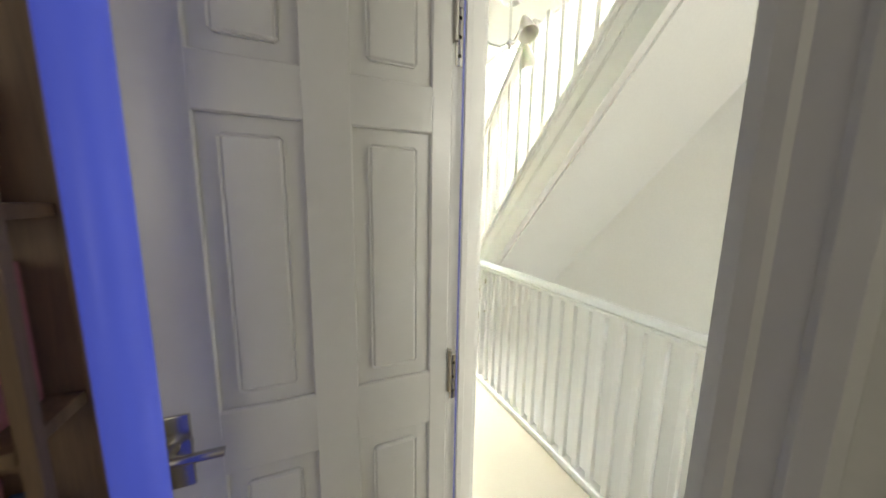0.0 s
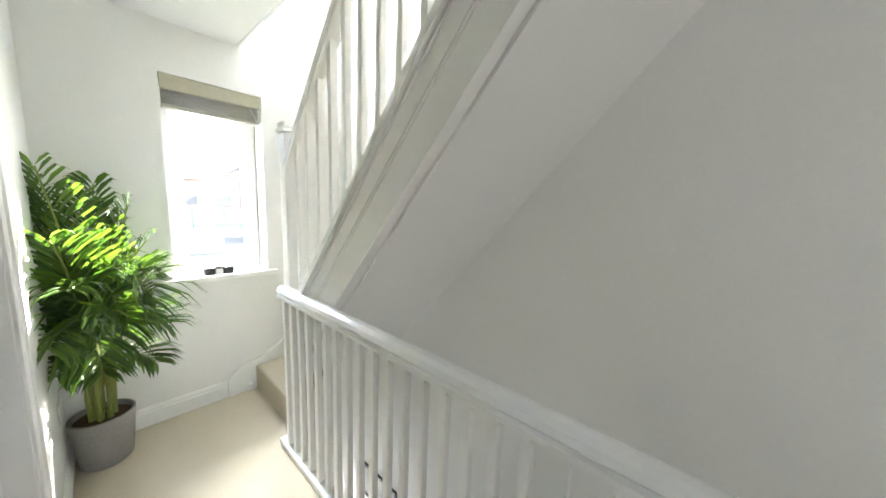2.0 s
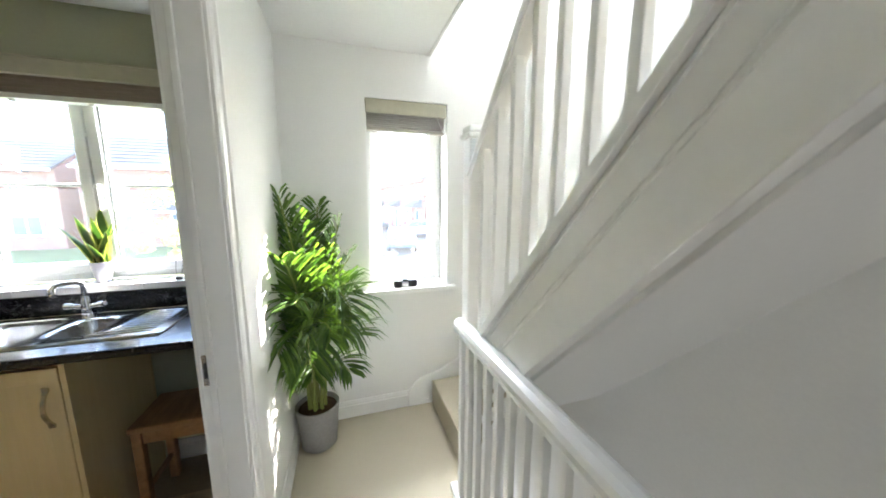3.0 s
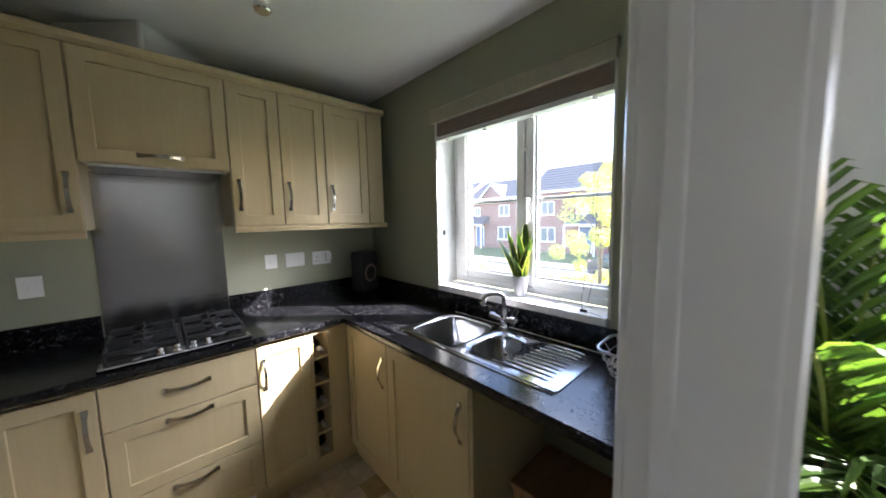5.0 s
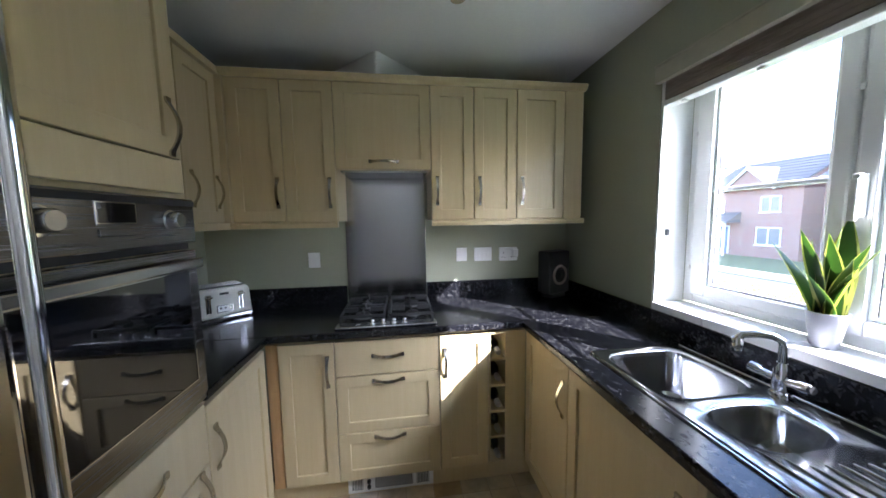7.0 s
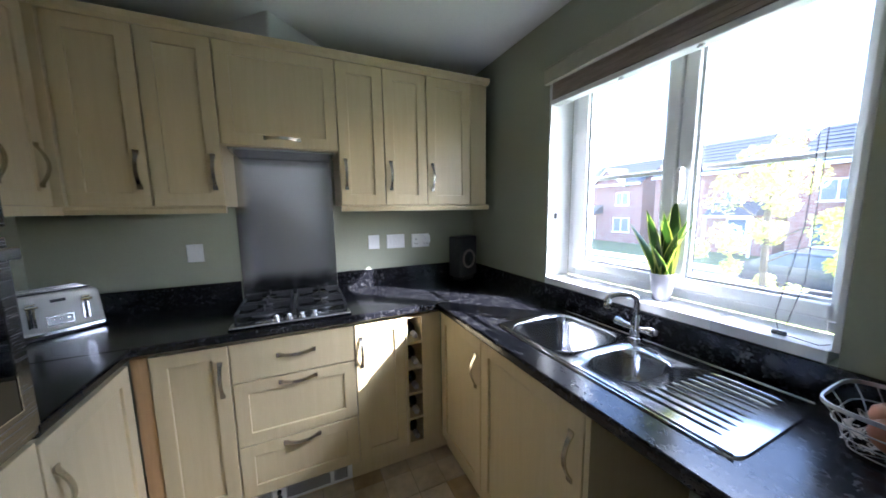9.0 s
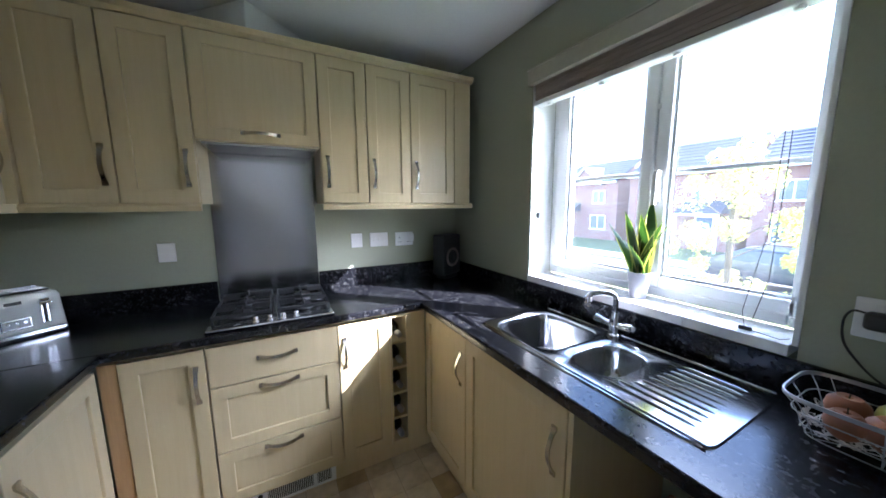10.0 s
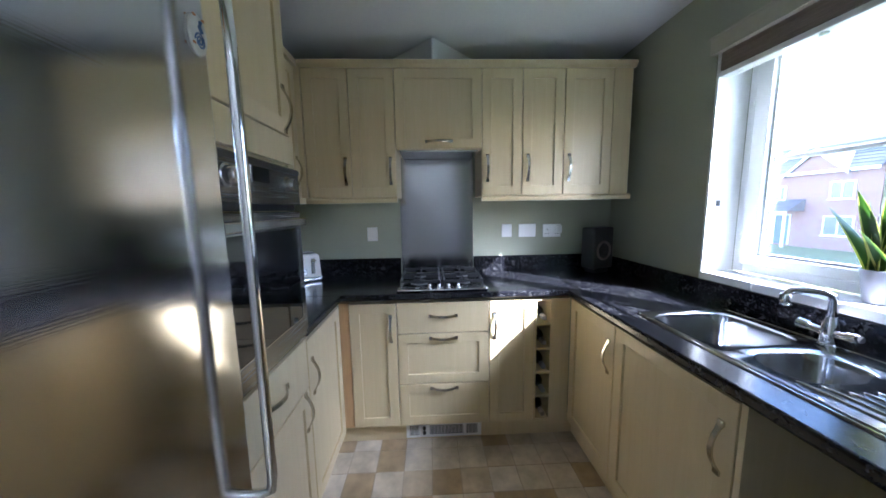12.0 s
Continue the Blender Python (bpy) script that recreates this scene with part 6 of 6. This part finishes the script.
for x in (-0.185, 0.185):
    for y in (-0.125, 0.125):
        part("leg", boxes((x - 0.02, x + 0.02, y - 0.02, y + 0.02, 0.0, 0.465), bevel=0.004), OAK, st)
for y in (-0.125, 0.125):
    part("apron", boxes((-0.165, 0.165, y - 0.009, y + 0.009, 0.40, 0.465), bevel=0.002), OAK, st)
for x in (-0.185, 0.185):
    part("apron", boxes((x - 0.009, x + 0.009, -0.105, 0.105, 0.40, 0.465), bevel=0.002), OAK, st)
    part("stretcher", boxes((x - 0.009, x + 0.009, -0.105, 0.105, 0.13, 0.155), bevel=0.002), OAK, st)

lt = thing("spotlight", "small chrome spotlight on the kitchen ceiling", "spotlight", (0.93, -0.98, CEIL))
bm = bmesh.new()
lathe(bm, [(0.045, -0.018), (0.048, -0.012), (0.048, -0.001)], (0, 0, 0), 24)
part("rose", bm, CHROME, lt, smooth=True)
bm = bmesh.new()
lathe(bm, [(0.028, -0.125), (0.032, -0.12), (0.024, -0.07), (0.012, -0.05), (0.008, -0.018)], (0, 0, 0), 20)
head = part("head", bm, CHROME, lt, smooth=True)
bm = bmesh.new()
lathe(bm, [(0.002, -0.122), (0.026, -0.121), (0.026, -0.119)], (0, 0, 0), 20)
part("lens", bm, FROSTED, head)

# ---- outside ----
GZ = -1.6
structure("ground", boxes((-400, 400, 0.6, 800, GZ - 0.3, GZ)), GRASS, "grass and gardens reaching the horizon", "ground")
structure("road", boxes((-60, 60, 10.5, 15.5, GZ, GZ + 0.02), (5.6, 10.6, 15.5, 120, GZ, GZ + 0.02)), ASPHALT, "grey asphalt road between the houses", "road")
structure("pavement", boxes((-60, 5.6, 15.5, 17.2, GZ, GZ + 0.12), (10.6, 60, 15.5, 17.2, GZ, GZ + 0.12), (-60, 60, 9.85, 10.5, GZ, GZ + 0.12), (4.2, 5.6, 17.2, 100, GZ, GZ + 0.12), bevel=0.02), PAVING, "pale paved footway with raised kerbs", "pavement")


def house_window(parent, x, z, w, h):
    fr_ = part("window", boxes((x - w / 2, x - w / 2 + 0.07, -0.04, 0.05, z, z + h), (x + w / 2 - 0.07, x + w / 2, -0.04, 0.05, z, z + h), (x - w / 2 + 0.07, x + w / 2 - 0.07, -0.04, 0.05, z, z + 0.07), (x - w / 2 + 0.07, x + w / 2 - 0.07, -0.04, 0.05, z + h - 0.07, z + h), (x - 0.04, x + 0.04, -0.04, 0.05, z + 0.07, z + h - 0.07)), UPVC, parent)
    part("pane", boxes((x - w / 2 + 0.07, x + w / 2 - 0.07, 0.0, 0.02, z + 0.07, z + h - 0.07)), DARK_GLASS, fr_)
    part("sill", boxes((x - w / 2 - 0.06, x + w / 2 + 0.06, -0.09, 0.0, z - 0.06, z)), UPVC, fr_)


def house(at, turn, w, eaves, ridge, wins, door_x, label, porch=True, gable=False):
    """Two-storey brick house; its front is local y = 0 and faces -y."""
    h = thing("house", label, "house", at, "brick houses across the road", turn)
    d = 7.0
    part("wall", boxes((-w / 2, w / 2, 0.03, d, 0, eaves)), BRICK, h, "red brick walls")
    bm = bmesh.new()
    prism(bm, [(-0.35, eaves - 0.08), (d / 2, ridge), (d + 0.35, eaves - 0.08), (d + 0.35, eaves + 0.04), (d / 2, ridge + 0.14), (-0.35, eaves + 0.04)], "x", -w / 2 - 0.05, w / 2 + 0.05)
    roof = part("roof", bm, ROOF, h, "dark grey tiled roof")
    for k in range(9):
        t = k / 9
        y, z = -0.35 + t * (d / 2 + 0.35), eaves + 0.04 + t * (ridge + 0.14 - eaves - 0.04)
        part("tile_course", boxes((-w / 2 - 0.05, w / 2 + 0.05, y + 0.02, y + 0.07, z + 0.01, z + 0.055)), ROOF, roof)
    part("gable_wall", prism(bmesh.new(), [(0.03, eaves), (d / 2, ridge - 0.02), (d, eaves)], "x", -w / 2, w / 2), BRICK, h)
    part("fascia", boxes((-w / 2 - 0.05, w / 2 + 0.05, -0.42, -0.36, eaves - 0.16, eaves + 0.03)), UPVC, h, "white fascia and gutter")
    if gable:
        part("front_gable", prism(bmesh.new(), [(0.3 - 1.5, eaves - 0.1), (0.3, eaves + 1.25), (0.3 + 1.5, eaves - 0.1)], "y", -0.4, 2.4), BRICK, h)
        part("gable_roof", prism(bmesh.new(), [(0.3 - 1.75, eaves - 0.25), (0.3, eaves + 1.3), (0.3 + 1.75, eaves - 0.25), (0.3 + 1.75, eaves - 0.1), (0.3, eaves + 1.45), (0.3 - 1.75, eaves - 0.1)], "y", -0.55, 2.6), ROOF, h)
        part("barge_board", prism(bmesh.new(), [(0.3 - 1.75, eaves - 0.32), (0.3, eaves + 1.22), (0.3 + 1.75, eaves - 0.32), (0.3 + 1.75, eaves - 0.12), (0.3, eaves + 1.42), (0.3 - 1.75, eaves - 0.12)], "y", -0.60, -0.56), UPVC, h, "white barge board")
    for x, z, ww, hh in wins:
        house_window(h, x, z, ww, hh)
    dr = part("front_door", boxes((door_x - 0.45, door_x + 0.45, -0.02, 0.04, 0.1, 2.15), bevel=0.02), SKIN_BOOK[4], h, "dark front door")
    part("door_frame", boxes((door_x - 0.53, door_x - 0.45, -0.03, 0.04, 0.1, 2.23), (door_x + 0.45, door_x + 0.53, -0.03, 0.04, 0.1, 2.23), (door_x - 0.45, door_x + 0.45, -0.03, 0.04, 2.15, 2.23)), UPVC, dr)
    if porch:
        part("porch_roof", prism(bmesh.new(), [(-1.3, 2.45), (0.03, 3.25), (0.03, 2.45)], "x", door_x - 1.25, door_x + 1.25), ROOF, h, "dark tiled porch roof")
        part("porch_beam", boxes((door_x - 1.2, door_x + 1.2, -1.3, -1.15, 2.30, 2.45)), UPVC, h)
        for x in (door_x - 1.15, door_x + 1.15):
            part("porch_post", boxes((x - 0.06, x + 0.06, -1.28, -1.16, 0, 2.30)), UPVC, h)
    return h


W4 = [(-1.5, 3.2, 1.2, 1.15), (1.4, 3.2, 0.9, 1.15), (-1.5, 0.9, 1.4, 1.25)]
house((-26.0, 25.0, GZ), 0, 7.0, 5.1, 7.3, W4, 1.6, "red brick house with grey tiled roof and porch", gable=True)
house((-17.5, 24.0, GZ), 0, 6.4, 5.0, 7.0, [(-1.9, 3.2, 0.7, 1.0), (1.5, 3.2, 1.2, 1.1), (1.5, 0.9, 1.5, 1.25)], -1.6, "red brick house with a dark porch and small windows", gable=True)
house((-9.6, 23.5, GZ), 0, 6.8, 5.2, 7.5, W4, 1.7, "red brick terraced house with white windows")
house((-2.4, 23.5, GZ), 0, 6.6, 5.2, 7.4, [(-1.6, 3.2, 1.3, 1.15), (1.5, 3.2, 1.0, 1.15), (-1.6, 0.8, 1.5, 1.35)], 1.6, "red brick terraced house with an arched front window")
house((9.5, 30.2, GZ), -81, 6.5, 5.1, 7.1, W4, 1.6, "red brick end house with a hipped porch beside the side road")
house((8.45, 36.7, GZ), -81, 6.5, 5.0, 6.9, W4, 1.6, "red brick terraced house with a porch up the side road")
house((7.4, 43.2, GZ), -81, 6.5, 5.0, 6.9, W4, 1.6, "red brick house far up the side road", gable=True)
single("garden_wall", boxes((11.0, 16.5, 20.6, 20.85, GZ + 0.0, GZ + 1.1), (11.0, 16.5, 20.56, 20.89, GZ + 1.1, GZ + 1.16)), BRICK, "low red brick garden wall with a coping", "garden wall")


def car(at, turn, paint, label):
    c = thing("car", label, "car", at, "parked cars", turn)
    bm = bmesh.new()
    prism(bm, [(-2.05, 0.30), (2.05, 0.30), (2.12, 0.55), (2.0, 0.78), (1.15, 0.92), (0.55, 1.40), (-0.95, 1.45), (-1.75, 0.98), (-2.08, 0.90), (-2.12, 0.5)], "y", -0.85, 0.85)
    bmesh.ops.bevel(bm, geom=bm.edges[:], offset=0.08, segments=3, affect="EDGES", profile=0.5)
    body = part("body", bm, paint, c, smooth=True)
    for s in (1, -1):
        bm = bmesh.new()
        prism(bm, [(1.0, 0.93), (0.50, 1.33), (-0.9, 1.37), (-1.5, 0.97)], "y", s * 0.84, s * 0.865)
        part("side_window", bm, DARK_GLASS, body)
    part("windscreen", prism(bmesh.new(), [(1.13, 0.96), (0.60, 1.37), (0.63, 1.39), (1.17, 0.97)], "y", -0.7, 0.7), DARK_GLASS, body)
    part("rear_window", prism(bmesh.new(), [(-1.02, 1.39), (-1.70, 1.01), (-1.74, 1.03), (-1.05, 1.42)], "y", -0.68, 0.68), DARK_GLASS, body)
    for x in (1.3, -1.3):
        for s in (1, -1):
            bm = bmesh.new()
            lathe(bm, [(0.20, -0.10), (0.31, -0.10), (0.32, -0.06), (0.32, 0.06), (0.31, 0.10), (0.20, 0.10)], (x, s * 0.80, 0.32), 24, "y")
            wh = part("wheel", bm, RUBBER, c, smooth=True)
            bm = bmesh.new()
            lathe(bm, [(0.20, -0.101), (0.19, -0.08), (0.05, -0.09), (0.05, 0.09), (0.19, 0.08), (0.20, 0.101)], (x, s * 0.80, 0.32), 20, "y")
            part("rim", bm, CHROME, wh)
    for s in (1, -1):
        part("headlight", boxes((1.95, 2.10, s * 0.6 - 0.16, s * 0.6 + 0.16, 0.62, 0.76), bevel=0.03), WHITE_PLASTIC, body)
        part("tail_light", boxes((-2.13, -2.02, s * 0.66 - 0.12, s * 0.66 + 0.12, 0.72, 0.92), bevel=0.03), SKIN_BOOK[0], body)
    return c


car((6.25, 17.8, GZ + 0.02), 78, CAR_PAINT[0], "blue-grey estate car parked on the side road")
car((9.0, 24.3, GZ + 0.02), 150, CAR_PAINT[1], "silver car parked across the side road")
car((6.2, 33.0, GZ + 0.02), 92, CAR_PAINT[2], "dark car parked further up the side road")
car((-1.6, 14.4, GZ + 0.02), 0, CAR_PAINT[2], "dark car parked in front of the terrace")


def leaves(bm, centers, count, spread, size, rnd):
    for _ in range(count):
        c, r = rnd.choice(centers)
        d = Vector((rnd.gauss(0, 1), rnd.gauss(0, 1), rnd.gauss(0, 1))).normalized() * r * rnd.uniform(0.35, 1.0) ** 0.6
        p = Vector(c) + d
        n = Vector((rnd.gauss(0, 1), rnd.gauss(0, 1), rnd.gauss(0, 1))).normalized()
        t = n.orthogonal().normalized() * size * rnd.uniform(0.6, 1.2)
        b = n.cross(t).normalized() * size * rnd.uniform(0.4, 0.7)
        bm.faces.new([bm.verts.new(q) for q in (p - t, p + b, p + t, p - b)])


rnd = random.Random(21)
tree = thing("tree", "slender young tree with yellow-green leaves outside the kitchen", "tree", (-0.6, 6.6, GZ))
bm = bmesh.new()
tube(bm, [(0, 0, 0), (0.03, 0.02, 1.5), (0.0, 0.0, 2.8), (0.04, 0, 4.3)], 0.055, 9)
part("trunk", bm, BARK, tree)
cl = []
for i in range(44):
    z = rnd.uniform(0.5, 4.4)
    a, r = rnd.uniform(0, 6.28), rnd.uniform(0.1, 1.0) * (1.25 - 0.20 * abs(z - 1.5))
    cl.append(((r * math.cos(a), r * math.sin(a), z), rnd.uniform(0.16, 0.34)))
    if i % 3 == 0:
        bm = bmesh.new()
        tube(bm, [(0, 0, z - 0.5), (r * 0.5 * math.cos(a), r * 0.5 * math.sin(a), z - 0.2), (r * math.cos(a), r * math.sin(a), z)], 0.012, 6)
        part("limb", bm, BARK, tree)
bm = bmesh.new()
leaves(bm, cl, 9000, 1, 0.042, rnd)
part("crown", bm, TREE_LEAF, tree, "yellow-green leaves with gaps")
hedge = bmesh.new()
hc = [((rnd.uniform(-13, 2.0), rnd.uniform(8.5, 9.5), GZ + rnd.uniform(0.1, 0.95)), 0.28) for _ in range(190)]
leaves(hedge, hc, 16000, 1, 0.055, rnd)
hd = tagged(new("hedge", mesh_of("hedge", hedge, HEDGE_LEAF)), "pale yellow-green hedge below the kitchen window", "hedge", kind="stuff")
bush = bmesh.new()
hc = [((rnd.uniform(3.6, 5.2), rnd.uniform(27, 34), GZ + rnd.uniform(0.2, 0.9)), 0.5) for _ in range(30)]
leaves(bush, hc, 2500, 1, 0.12, rnd)
tagged(new("bush", mesh_of("bush", bush, PALM)), "dark green garden bushes by the houses", "bush", kind="stuff")

# ---- vinyl squares of the kitchen floor ----
TS = 0.155
tile_data = mesh_of("tile", boxes((0, TS - 0.003, 0, TS - 0.003, 0, 0.003), bevel=0.0012), TILE)
i = 0
for a in range(12):
    for b in range(11):
        x, y = 0.45 + a * TS, -2.0 + b * TS
        if x + TS > XK or (y < -1.80 and x > 1.63):
            continue
        t_ = new("tile", tile_data)
        t_.parent = kitchen_floor
        t_.location = (x, y, KF - 0.003)
